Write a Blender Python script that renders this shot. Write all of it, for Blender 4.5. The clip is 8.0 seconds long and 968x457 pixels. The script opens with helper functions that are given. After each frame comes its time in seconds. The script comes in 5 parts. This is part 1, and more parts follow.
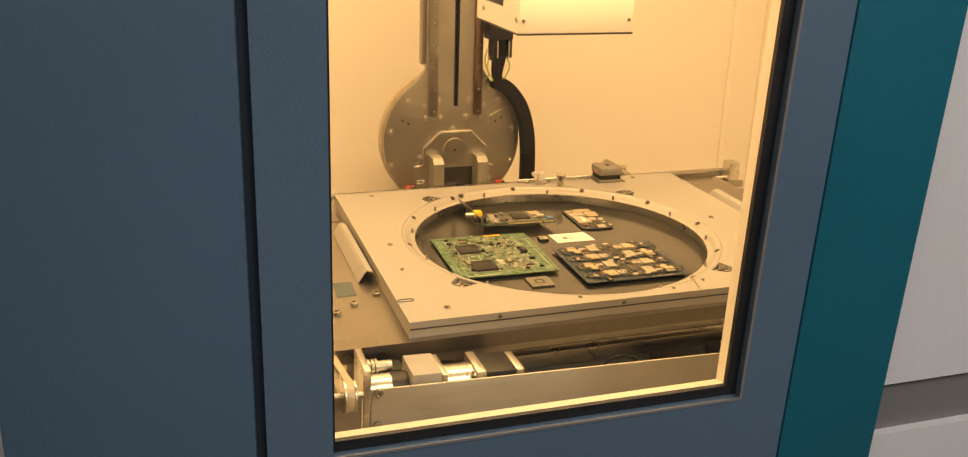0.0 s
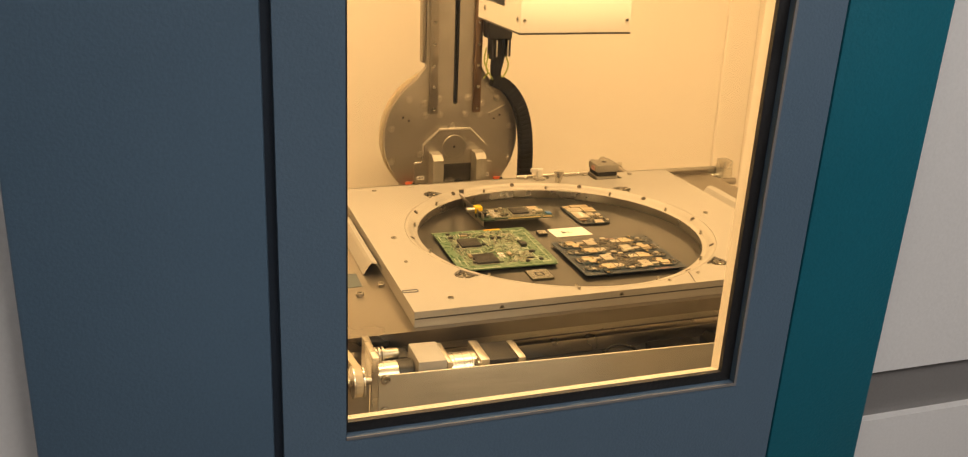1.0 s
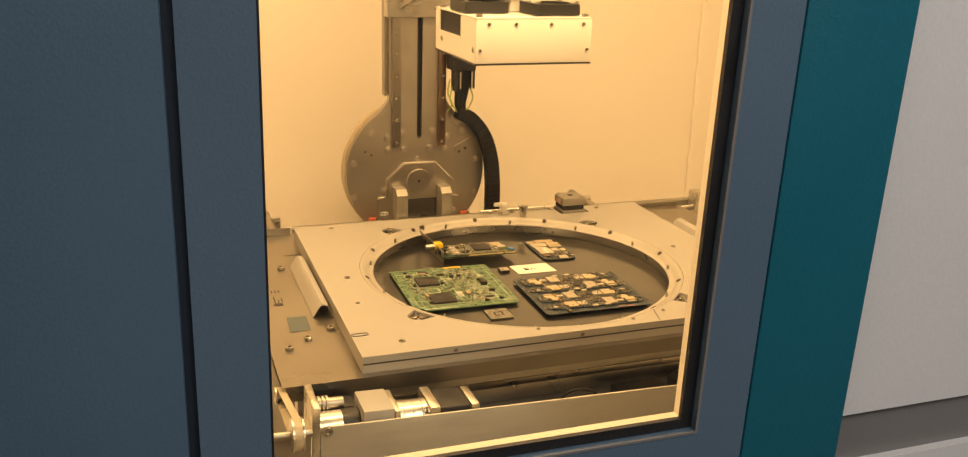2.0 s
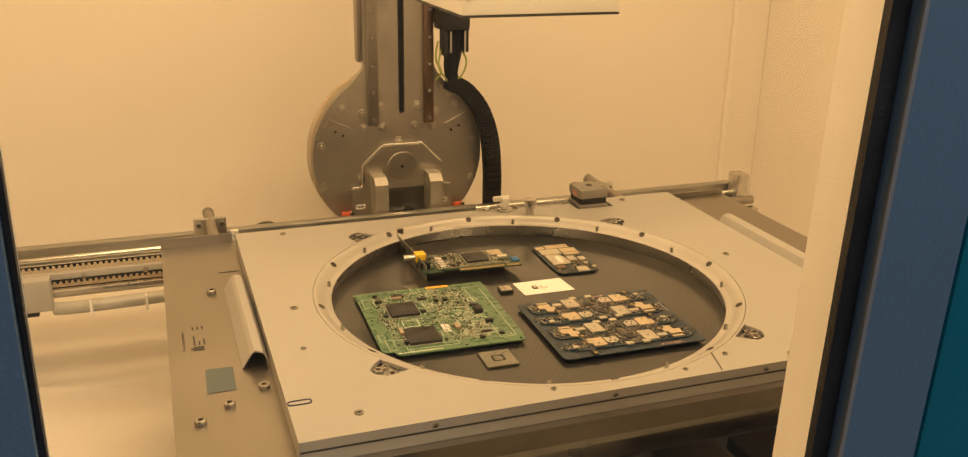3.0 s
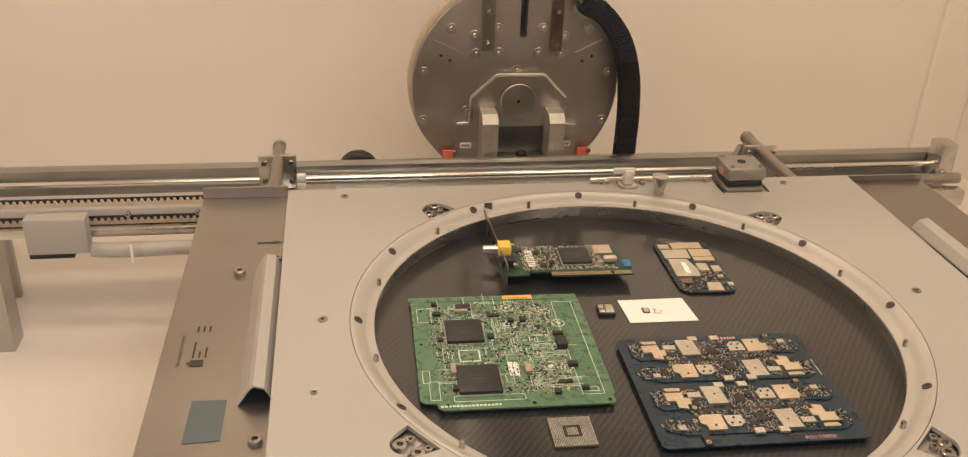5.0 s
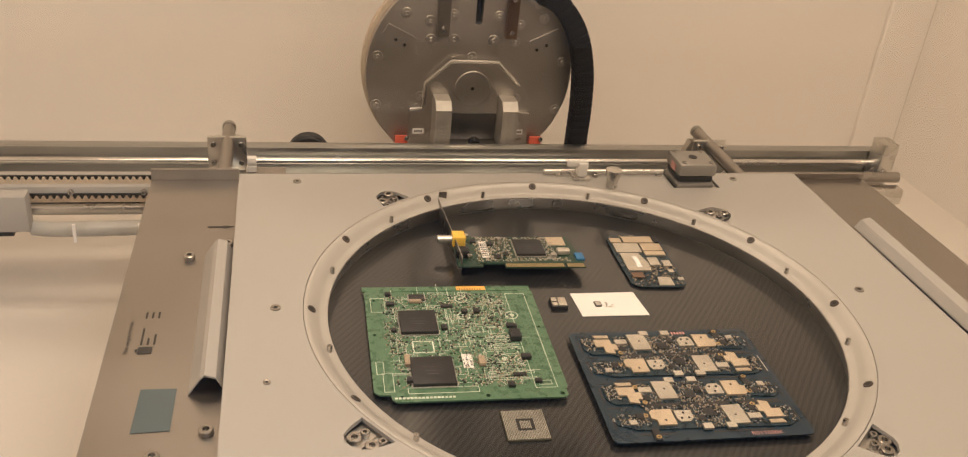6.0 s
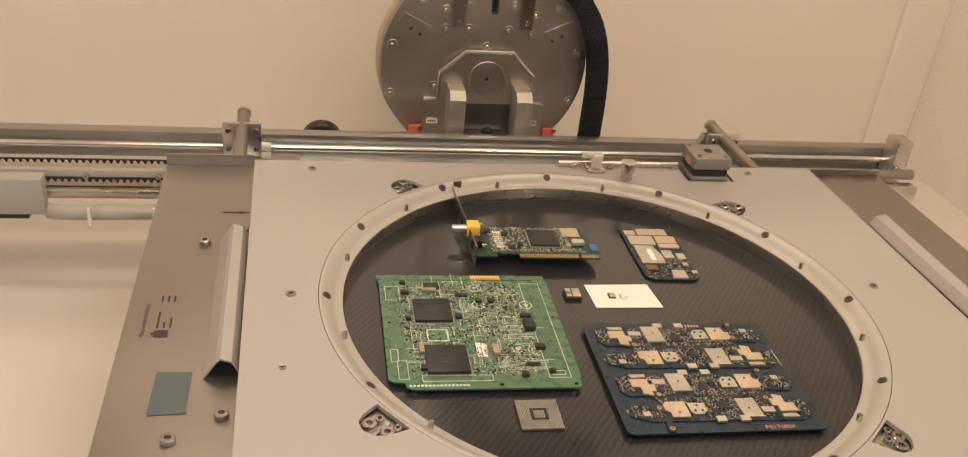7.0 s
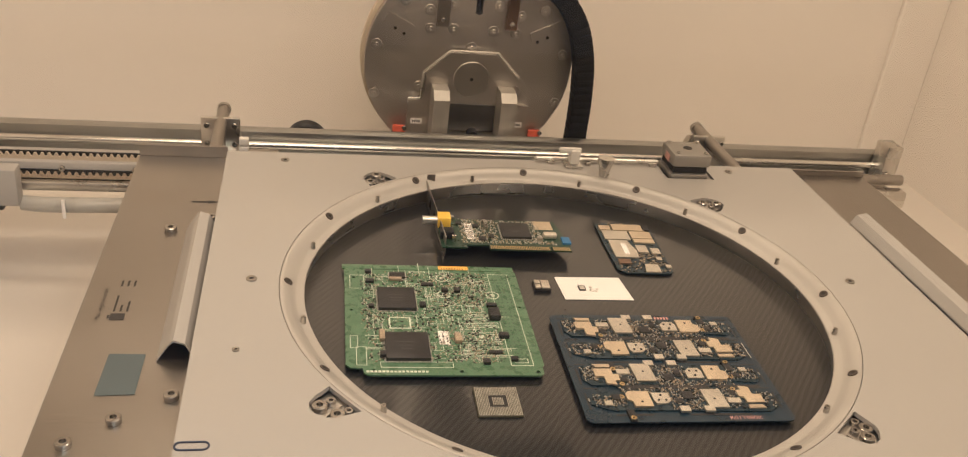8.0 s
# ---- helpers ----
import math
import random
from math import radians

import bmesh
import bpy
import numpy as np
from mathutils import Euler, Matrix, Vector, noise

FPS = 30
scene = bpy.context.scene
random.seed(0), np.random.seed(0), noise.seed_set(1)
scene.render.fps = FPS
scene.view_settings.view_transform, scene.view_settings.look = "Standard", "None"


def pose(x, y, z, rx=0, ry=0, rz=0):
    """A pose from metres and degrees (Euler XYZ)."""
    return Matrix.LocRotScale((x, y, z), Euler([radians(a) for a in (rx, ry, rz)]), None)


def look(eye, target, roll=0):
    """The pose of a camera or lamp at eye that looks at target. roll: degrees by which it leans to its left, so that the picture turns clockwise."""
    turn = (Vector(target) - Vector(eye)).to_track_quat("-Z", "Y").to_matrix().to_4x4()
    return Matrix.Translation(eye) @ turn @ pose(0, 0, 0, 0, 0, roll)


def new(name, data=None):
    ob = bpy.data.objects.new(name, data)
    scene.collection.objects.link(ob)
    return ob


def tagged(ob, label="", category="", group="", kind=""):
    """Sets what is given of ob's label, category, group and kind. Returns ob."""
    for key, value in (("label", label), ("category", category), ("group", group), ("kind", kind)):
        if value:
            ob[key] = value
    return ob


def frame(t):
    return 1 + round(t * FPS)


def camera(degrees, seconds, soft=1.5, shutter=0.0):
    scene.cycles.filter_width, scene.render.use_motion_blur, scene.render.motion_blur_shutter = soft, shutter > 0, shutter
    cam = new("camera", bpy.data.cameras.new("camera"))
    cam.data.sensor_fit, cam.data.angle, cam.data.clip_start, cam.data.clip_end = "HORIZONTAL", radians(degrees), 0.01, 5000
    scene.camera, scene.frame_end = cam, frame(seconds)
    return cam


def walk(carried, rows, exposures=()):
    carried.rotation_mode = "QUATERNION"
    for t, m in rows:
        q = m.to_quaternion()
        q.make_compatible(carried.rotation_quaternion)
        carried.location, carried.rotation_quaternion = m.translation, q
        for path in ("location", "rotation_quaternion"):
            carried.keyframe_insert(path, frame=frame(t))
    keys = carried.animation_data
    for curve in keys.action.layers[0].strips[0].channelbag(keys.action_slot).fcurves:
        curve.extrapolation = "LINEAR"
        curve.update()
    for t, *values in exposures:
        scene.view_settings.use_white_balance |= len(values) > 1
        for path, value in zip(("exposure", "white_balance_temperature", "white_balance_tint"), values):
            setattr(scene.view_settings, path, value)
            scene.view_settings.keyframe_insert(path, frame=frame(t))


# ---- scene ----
cam = camera(54.4, 8.0, soft=1.15)
PATH = [
    (0, (-0.621, -1.41, 1.543), (-0.009, 0.374, 0.877), 1.8),
    (0.5, (-0.629, -1.425, 1.546), (-0.013, 0.355, 0.872), 1.9),
    (1, (-0.649, -1.445, 1.548), (-0.021, 0.333, 0.881), 2.2),
    (1.5, (-0.658, -1.46, 1.545), (-0.022, 0.323, 0.9), 2.3),
    (2, (-0.584, -1.402, 1.538), (0.076, 0.387, 0.936), 1.7),
    (2.2, (-0.54, -1.356, 1.54), (0.127, 0.448, 0.993), 0.8),
    (3.3, (-0.394, -0.939, 1.452), (0.222, 0.82, 0.726), 0.6),
    (3.5, (-0.353, -0.892, 1.471), (0.229, 0.864, 0.712), -0.4),
    (4, (-0.213, -0.756, 1.488), (0.099, 1.043, 0.672), 0.8),
    (4.2, (-0.199, -0.746, 1.48), (0.035, 1.053, 0.64), 2.1),
    (5.3, (-0.295, -0.746, 1.484), (0.068, 0.99, 0.558), 3.3),
    (5.5, (-0.29, -0.742, 1.492), (0.117, 0.983, 0.565), 4.1),
    (6, (-0.291, -0.738, 1.49), (0.13, 0.974, 0.546), 5.9),
    (6.5, (-0.294, -0.735, 1.492), (0.125, 0.973, 0.54), 7.1),
    (7, (-0.3, -0.738, 1.487), (0.108, 0.969, 0.527), 6.7),
    (7.5, (-0.293, -0.751, 1.468), (0.109, 0.959, 0.512), 6.2),
    (8, (-0.257, -0.749, 1.457), (0.132, 0.983, 0.535), 6.9),
]
EXPOSURES = [(0.0, -0.08, 7000, 12), (1.7, -0.10, 7000, 12), (2.2, -0.26, 7200, 11), (3.5, -0.53, 5450, 13), (4.2, -0.50, 4680, 16), (5.3, -0.54, 4600, 17), (8.0, -0.57, 4600, 17)]
walk(cam, [(t, look(eye, target, roll)) for t, eye, target, roll in PATH], EXPOSURES)

# ---- light ----
world = bpy.data.worlds.new("room_air")
world.use_nodes = True
world.node_tree.nodes["Background"].inputs[0].default_value = (0.75, 0.8, 0.9, 1)
world.node_tree.nodes["Background"].inputs[1].default_value = 0.05
scene.world = world


def area_lamp(name, eye, target, sx, sy, watts, colour):
    lamp = bpy.data.lights.new(name, "AREA")
    lamp.shape, lamp.size, lamp.size_y, lamp.energy, lamp.color = "RECTANGLE", sx, sy, watts, colour
    ob = new(name, lamp)
    ob.matrix_basis = look(eye, target)
    return ob


WARM = (1.0, 0.68, 0.385)
area_lamp("cabinet_lamp", (-0.05, -0.27, 1.95), (0.0, 0.42, 0.9), 1.3, 0.16, 22.0, WARM)
area_lamp("cabinet_lamp", (0.02, 0.45, 1.955), (0.02, 0.45, 0.5), 1.1, 0.5, 9.0, WARM)
area_lamp("unseen_room_lamp", (0.5, -2.1, 2.66), (0.3, -1.6, 0.5), 1.4, 1.2, 50.0, (1.0, 0.96, 0.92))
# added fill, no known source: brightens the shaded panels at the left
area_lamp("unseen_room_lamp", (-1.7, -2.1, 2.66), (-1.4, -1.6, 0.5), 1.2, 1.2, 17.0, (1.0, 0.96, 0.92))

# ---- materials ----


def material(name, colour, rough=0.5, metal=0.0, vary=0.12, scale=6.0, grain=180.0, bump=0.05, stretch=(1, 1, 1), spec=0.5, coat=0.0, stain=0.0, stain_colour=(0.2, 0.15, 0.1)):
    """A surface with broad tone drift, fine grain, fine relief and, where asked, stains."""
    m = bpy.data.materials.new(name)
    m.use_nodes = True
    nt = m.node_tree
    n, l = nt.nodes, nt.links
    b = n["Principled BSDF"]
    tc = n.new("ShaderNodeTexCoord")
    mp = n.new("ShaderNodeMapping")
    mp.inputs["Scale"].default_value = stretch
    l.new(tc.outputs["Object"], mp.inputs[0])
    big = n.new("ShaderNodeTexNoise")
    big.inputs["Scale"].default_value, big.inputs["Detail"].default_value = scale, 5
    l.new(tc.outputs["Object"], big.inputs["Vector"])
    fine = n.new("ShaderNodeTexNoise")
    fine.inputs["Scale"].default_value, fine.inputs["Detail"].default_value = grain, 3
    l.new(mp.outputs[0], fine.inputs["Vector"])
    mix = n.new("ShaderNodeMath")
    mix.operation = "ADD"
    l.new(big.outputs["Fac"], mix.inputs[0])
    l.new(fine.outputs["Fac"], mix.inputs[1])
    ramp = n.new("ShaderNodeMapRange")
    ramp.inputs["From Min"].default_value, ramp.inputs["From Max"].default_value = 0.7, 1.3
    ramp.inputs["To Min"].default_value, ramp.inputs["To Max"].default_value = 1 - vary, 1 + vary
    l.new(mix.outputs[0], ramp.inputs["Value"])
    hsv = n.new("ShaderNodeHueSaturation")
    hsv.inputs["Color"].default_value = (*colour, 1)
    l.new(ramp.outputs[0], hsv.inputs["Value"])
    out = hsv.outputs[0]
    if stain:
        sn = n.new("ShaderNodeTexNoise")
        sn.inputs["Scale"].default_value, sn.inputs["Detail"].default_value = scale * 2.3, 7
        l.new(tc.outputs["Object"], sn.inputs["Vector"])
        sr = n.new("ShaderNodeMapRange")
        sr.inputs["From Min"].default_value, sr.inputs["From Max"].default_value = 0.56, 0.74
        sr.inputs["To Max"].default_value = stain
        l.new(sn.outputs["Fac"], sr.inputs["Value"])
        sm = n.new("ShaderNodeMix")
        sm.data_type = "RGBA"
        l.new(sr.outputs[0], sm.inputs["Factor"])
        l.new(out, sm.inputs["A"])
        sm.inputs["B"].default_value = (*stain_colour, 1)
        out = sm.outputs["Result"]
    l.new(out, b.inputs["Base Color"])
    rr = n.new("ShaderNodeMapRange")
    rr.inputs["From Min"].default_value, rr.inputs["From Max"].default_value = 0.3, 0.7
    rr.inputs["To Min"].default_value, rr.inputs["To Max"].default_value = max(0.02, rough - 0.07), min(1, rough + 0.07)
    l.new(big.outputs["Fac"], rr.inputs["Value"])
    l.new(rr.outputs[0], b.inputs["Roughness"])
    b.inputs["Metallic"].default_value = metal
    b.inputs["Specular IOR Level"].default_value = spec
    b.inputs["Coat Weight"].default_value = coat
    bp = n.new("ShaderNodeBump")
    bp.inputs["Strength"].default_value, bp.inputs["Distance"].default_value = bump, 0.002
    l.new(fine.outputs["Fac"], bp.inputs["Height"])
    l.new(bp.outputs[0], b.inputs["Normal"])
    return m


CREAM = material("cream_wall_paint", (0.80, 0.76, 0.70), 0.55, vary=0.03, scale=2.0, grain=90, bump=0.04)
WHITE_PLATE = material("white_powder_coat", (0.385, 0.370, 0.350), 0.42, vary=0.04, scale=5, grain=400, bump=0.05, stain=0.10, stain_colour=(0.42, 0.36, 0.30))
BLUE_PAINT = material("blue_textured_paint", (0.060, 0.110, 0.170), 0.45, vary=0.08, scale=3, grain=330, bump=0.22)
BLUE_SMOOTH = material("blue_frame_paint", (0.075, 0.125, 0.185), 0.42, vary=0.06, scale=3, grain=330, bump=0.25)
BLUE_DARK = material("blue_joint_paint", (0.012, 0.022, 0.038), 0.5, vary=0.1, scale=3, grain=330, bump=0.2)
TEAL_PAINT = material("teal_paint", (0.003, 0.108, 0.160), 0.45, spec=0.25, vary=0.07, scale=3, grain=300, bump=0.3)
PANEL_WHITE = material("white_machine_panel", (0.62, 0.62, 0.63), 0.45, vary=0.04, scale=2, grain=250, bump=0.1)
PANEL_GREY = material("grey_stripe_paint", (0.17, 0.165, 0.165), 0.45, vary=0.06, scale=3, grain=250, bump=0.1)
RUBBER = material("black_gasket_rubber", (0.010, 0.010, 0.011), 0.45, vary=0.2, scale=30, grain=250, bump=0.4)
STEEL = material("brushed_stainless", (0.38, 0.355, 0.325), 0.34, 1.0, vary=0.10, scale=5, grain=60, bump=0.06, stretch=(1, 14, 1), stain=0.25, stain_colour=(0.30, 0.26, 0.22))
STEEL_DARK = material("dark_ground_steel", (0.50, 0.475, 0.44), 0.40, 1.0, vary=0.14, scale=7, grain=70, bump=0.08, stretch=(14, 1, 1), stain=0.3, stain_colour=(0.20, 0.18, 0.16))
ZINC = material("galvanised_steel", (0.46, 0.46, 0.44), 0.36, 1.0, vary=0.06, scale=18, grain=60, bump=0.008, stretch=(0.2, 3, 3), stain=0.10, stain_colour=(0.32, 0.32, 0.31))
BEAM = material("dull_galvanised_beam", (0.52, 0.50, 0.45), 0.48, 0.55, vary=0.10, scale=9, grain=60, bump=0.02, stretch=(0.2, 3, 3), stain=0.25, stain_colour=(0.30, 0.27, 0.22))
ALU = material("machined_aluminium", (0.64, 0.62, 0.58), 0.30, 1.0, vary=0.08, scale=14, grain=120, bump=0.05, stretch=(1, 1, 8))
RING_ALU = material("anodised_ring", (0.47, 0.45, 0.42), 0.36, 0.30, vary=0.06, scale=14, grain=300, bump=0.03)
BLACK = material("black_plastic", (0.014, 0.014, 0.015), 0.45, vary=0.2, scale=30, grain=500, bump=0.1)
SCREW = material("screw_steel", (0.42, 0.40, 0.37), 0.28, 1.0, vary=0.1, scale=60, grain=400, bump=0.03)
RING_SCREW = material("dark_ring_screw", (0.10, 0.085, 0.07), 0.5, 0.6, vary=0.2, scale=60, grain=400)
CHIP_PRINT = material("dull_chip_print", (0.085, 0.082, 0.078), 0.5, vary=0.1, scale=90)
HOLE = material("socket_dark", (0.02, 0.018, 0.016), 0.6, vary=0.2, scale=60, grain=400)

MOTOR_ALU = material("cast_motor_aluminium", (0.36, 0.345, 0.32), 0.5, 0.8, vary=0.1, scale=40, grain=400, bump=0.08)
ROD = material("ground_rod_steel", (0.66, 0.65, 0.62), 0.24, 1.0, vary=0.03, scale=8, grain=200, bump=0.0)
FORK = material("milled_fork_steel", (0.50, 0.48, 0.44), 0.52, 0.85, vary=0.16, scale=40, grain=90, bump=0.05, stretch=(1, 1, 0.1))
HOUSING = material("white_housing_paint", (0.72, 0.70, 0.66), 0.42, vary=0.03, scale=5, grain=300, bump=0.04)
DARK_COVER = material("dark_cover_steel", (0.12, 0.115, 0.11), 0.34, 0.8, vary=0.15, scale=20, grain=90, bump=0.04)
COPPER = material("copper_strip", (0.31, 0.215, 0.15), 0.38, 1.0, vary=0.15, scale=20, grain=120, bump=0.05, stretch=(1, 1, 0.2))
CABLE = material("black_cable_chain", (0.007, 0.007, 0.008), 0.7, spec=0.3, vary=0.2, scale=40, grain=300, bump=0.2)
WIRE_GREEN = material("green_wire", (0.30, 0.36, 0.08), 0.5, vary=0.1, scale=40)
GREEN_PCB = material("green_solder_mask", (0.082, 0.162, 0.088), 0.30, vary=0.2, scale=130, grain=900, bump=0.06, coat=0.2, stain=0.5, stain_colour=(0.17, 0.22, 0.12))
DARK_PCB = material("dark_green_solder_mask", (0.018, 0.045, 0.028), 0.32, vary=0.25, scale=130, grain=900, bump=0.06, stain=0.6, stain_colour=(0.16, 0.16, 0.12))
BLUE_PCB = material("blue_solder_mask", (0.011, 0.027, 0.048), 0.30, vary=0.18, scale=50, grain=900, bump=0.05, coat=0.2)
BLUE_PCB_LIGHT = material("blue_module_mask", (0.012, 0.028, 0.042), 0.30, vary=0.3, scale=120, grain=900, bump=0.08)
SHIELD = material("tin_shield", (0.70, 0.66, 0.58), 0.34, 0.85, vary=0.10, scale=50, grain=300, bump=0.05)
SHIELD_GOLD = material("brass_tinted_shield", (0.68, 0.58, 0.43), 0.38, 0.7, vary=0.10, scale=50, grain=300, bump=0.05)
GOLD = material("gold_contacts", (0.62, 0.46, 0.20), 0.35, 0.9, vary=0.12, scale=90, grain=400, bump=0.03)
CHIP = material("black_chip_epoxy", (0.022, 0.021, 0.021), 0.42, vary=0.15, scale=60, grain=900, bump=0.08)
SMD_TAN = material("tan_component", (0.36, 0.29, 0.20), 0.5, vary=0.3, scale=200, grain=900)
SMD_GREY = material("tinned_component", (0.55, 0.53, 0.48), 0.4, 0.4, vary=0.3, scale=200, grain=900)
SILK = material("white_print", (0.62, 0.68, 0.58), 0.5, vary=0.1, scale=90)
PAPER = material("white_paper", (0.83, 0.81, 0.80), 0.8, vary=0.02, scale=30, grain=300, bump=0.03)
PRINT = material("dark_print", (0.035, 0.032, 0.03), 0.5, vary=0.2, scale=60)
RED_PRINT = material("pale_red_print", (0.55, 0.30, 0.26), 0.5, vary=0.1, scale=60)
YELLOW = material("yellow_plastic", (0.78, 0.52, 0.03), 0.4, vary=0.06, scale=60)
ORANGE_LABEL = material("orange_label", (0.72, 0.42, 0.05), 0.5, vary=0.08, scale=60)
RED = material("orange_red_plastic", (0.62, 0.12, 0.05), 0.45, vary=0.1, scale=60)
STICKER = material("grey_blue_sticker", (0.085, 0.110, 0.120), 0.45, vary=0.1, scale=25, grain=200, bump=0.03)
BRASS = material("yellowed_belt", (0.50, 0.43, 0.32), 0.5, vary=0.12, scale=30)
HOSE = material("clear_plastic_hose", (0.40, 0.39, 0.36), 0.3, vary=0.06, scale=30, coat=0.3)


def carbon():
    """Twill weave: two families of fine diagonal bands under a clear coat."""
    m = material("carbon_fibre", (0.020, 0.020, 0.021), 0.34, 0.0, vary=0.25, scale=9, grain=300, bump=0.03, coat=1.0)
    n, l = m.node_tree.nodes, m.node_tree.links
    b = n["Principled BSDF"]
    tc = n.new("ShaderNodeTexCoord")
    mp = n.new("ShaderNodeMapping")
    mp.inputs["Rotation"].default_value = (0, 0, radians(38))
    l.new(tc.outputs["Object"], mp.inputs[0])
    wave = n.new("ShaderNodeTexWave")
    wave.inputs["Scale"].default_value, wave.inputs["Distortion"].default_value, wave.inputs["Detail"].default_value = 56, 1.6, 2
    l.new(mp.outputs[0], wave.inputs["Vector"])
    mr = n.new("ShaderNodeMapRange")
    mr.inputs["To Min"].default_value, mr.inputs["To Max"].default_value = 0.004, 0.024
    l.new(wave.outputs["Fac"], mr.inputs["Value"])
    comb = n.new("ShaderNodeCombineColor")
    for k in range(3):
        l.new(mr.outputs[0], comb.inputs[k])
    l.new(comb.outputs[0], b.inputs["Base Color"])
    b.inputs["Coat Roughness"].default_value = 0.09
    return m


CARBON = carbon()


def pane_glass():
    m = bpy.data.materials.new("lead_glass")
    m.use_nodes = True
    n, l = m.node_tree.nodes, m.node_tree.links
    n.remove(n["Principled BSDF"])
    clear = n.new("ShaderNodeBsdfTransparent")
    clear.inputs[0].default_value = (0.972, 0.943, 0.825, 1)
    gloss = n.new("ShaderNodeBsdfGlossy")
    gloss.inputs["Roughness"].default_value = 0.02
    mix = n.new("ShaderNodeMixShader")
    mix.inputs[0].default_value = 0.035
    l.new(clear.outputs[0], mix.inputs[1])
    l.new(gloss.outputs[0], mix.inputs[2])
    l.new(mix.outputs[0], n["Material Output"].inputs[0])
    return m


GLASS = pane_glass()

# ---- building helpers ----


def quad_box(bm, x0, x1, y0, y1, z0, z1, bevel=0.0, m=None):
    made = bmesh.ops.create_cube(bm, size=1.0, matrix=Matrix.Translation(((x0 + x1) / 2, (y0 + y1) / 2, (z0 + z1) / 2)) @ Matrix.Diagonal((abs(x1 - x0), abs(y1 - y0), abs(z1 - z0), 1)))
    verts = made["verts"]
    if bevel:
        edges = list({e for v in verts for e in v.link_edges})
        made = bmesh.ops.bevel(bm, geom=edges, offset=bevel, segments=2, affect="EDGES", profile=0.5)
        verts = list({v for f in made["faces"] for v in f.verts} | {v for v in verts if v.is_valid})
    if m is not None:
        bmesh.ops.transform(bm, matrix=m, verts=verts)
    return verts


def tube(bm, p0, p1, r0, r1=None, seg=20):
    """A round bar from p0 to p1."""
    p0, p1 = Vector(p0), Vector(p1)
    turn = (p1 - p0).to_track_quat("Z", "Y").to_matrix().to_4x4()
    bmesh.ops.create_cone(bm, cap_ends=True, segments=seg, radius1=r0, radius2=r0 if r1 is None else r1, depth=(p1 - p0).length, matrix=Matrix.Translation((p0 + p1) / 2) @ turn)


def lathe(bm, profile, seg=96, m=None, closed=True):
    """Turns a list of (radius, height) round z."""
    rings = [[bm.verts.new((r * math.cos(2 * math.pi * k / seg), r * math.sin(2 * math.pi * k / seg), z)) for k in range(seg)] for r, z in profile]
    pairs = list(zip(rings, rings[1:] + rings[:1])) if closed else list(zip(rings, rings[1:]))
    for a, b in pairs:
        for k in range(seg):
            bm.faces.new((a[k], a[(k + 1) % seg], b[(k + 1) % seg], b[k]))
    if m is not None:
        bmesh.ops.transform(bm, matrix=m, verts=[v for ring in rings for v in ring])


def sheet(bm, loops, depth, m=None):
    """A plate of the outline loops[0], with the other loops as holes, from 0 down to -depth along z, then turned by m."""
    edges, start = [], []
    for loop in loops:
        vs = [bm.verts.new((x, y, 0)) for x, y in loop]
        start += vs
        edges += [bm.edges.new((vs[i], vs[(i + 1) % len(vs)])) for i in range(len(vs))]
    fill = bmesh.ops.triangle_fill(bm, use_beauty=True, use_dissolve=False, edges=edges, normal=(0, 0, 1))
    faces = [g for g in fill["geom"] if isinstance(g, bmesh.types.BMFace)]
    ext = bmesh.ops.extrude_face_region(bm, geom=faces)
    low = [g for g in ext["geom"] if isinstance(g, bmesh.types.BMVert)]
    bmesh.ops.translate(bm, vec=(0, 0, -depth), verts=low)
    if m is not None:
        bmesh.ops.transform(bm, matrix=m, verts=start + low)
    bmesh.ops.recalc_face_normals(bm, faces=bm.faces[:])


def circle(cx, cy, r, n=64, a0=0.0, a1=360.0):
    full = abs(a1 - a0) >= 360
    return [(cx + r * math.cos(radians(a0 + (a1 - a0) * k / (n if full else n - 1))), cy + r * math.sin(radians(a0 + (a1 - a0) * k / (n if full else n - 1)))) for k in range(n)]


def mesh_of(name, bm, mat, smooth=True):
    me = bpy.data.meshes.new(name)
    bm.normal_update()
    bm.to_mesh(me)
    bm.free()
    me.materials.append(mat)
    if smooth:
        me.shade_smooth()
        me.set_sharp_from_angle(angle=radians(32))
    return me


def thing(name, label, category, at=(0, 0, 0), group="", local=False):
    """An Empty at its base. Parts of a local thing are built round its own origin, those of others in world places."""
    ob = new(name)
    ob.empty_display_size = 0.05
    ob.matrix_basis = Matrix.Translation(at)
    ob["world_built"] = 0 if local else 1
    return tagged(ob, label, category, group)


def part(name, bm, mat, parent, label="", smooth=True):
    ob = new(name, mesh_of(name, bm, mat, smooth))
    ob.parent = parent
    if "world_built" in parent and parent["world_built"]:
        ob.matrix_parent_inverse = parent.matrix_basis.inverted()
    return tagged(ob, label)


def share(ob, m, parent):
    """Another part with the same mesh, at the local pose m."""
    o = new(ob.name.split(".")[0], ob.data)
    o.parent = parent
    if "world_built" in parent and parent["world_built"]:
        o.matrix_parent_inverse = parent.matrix_basis.inverted()
    o.matrix_basis = m
    return o


def structure(name, bm, mat, label, category, smooth=False):
    return tagged(new(name, mesh_of(name, bm, mat, smooth)), label, category, kind="structure")


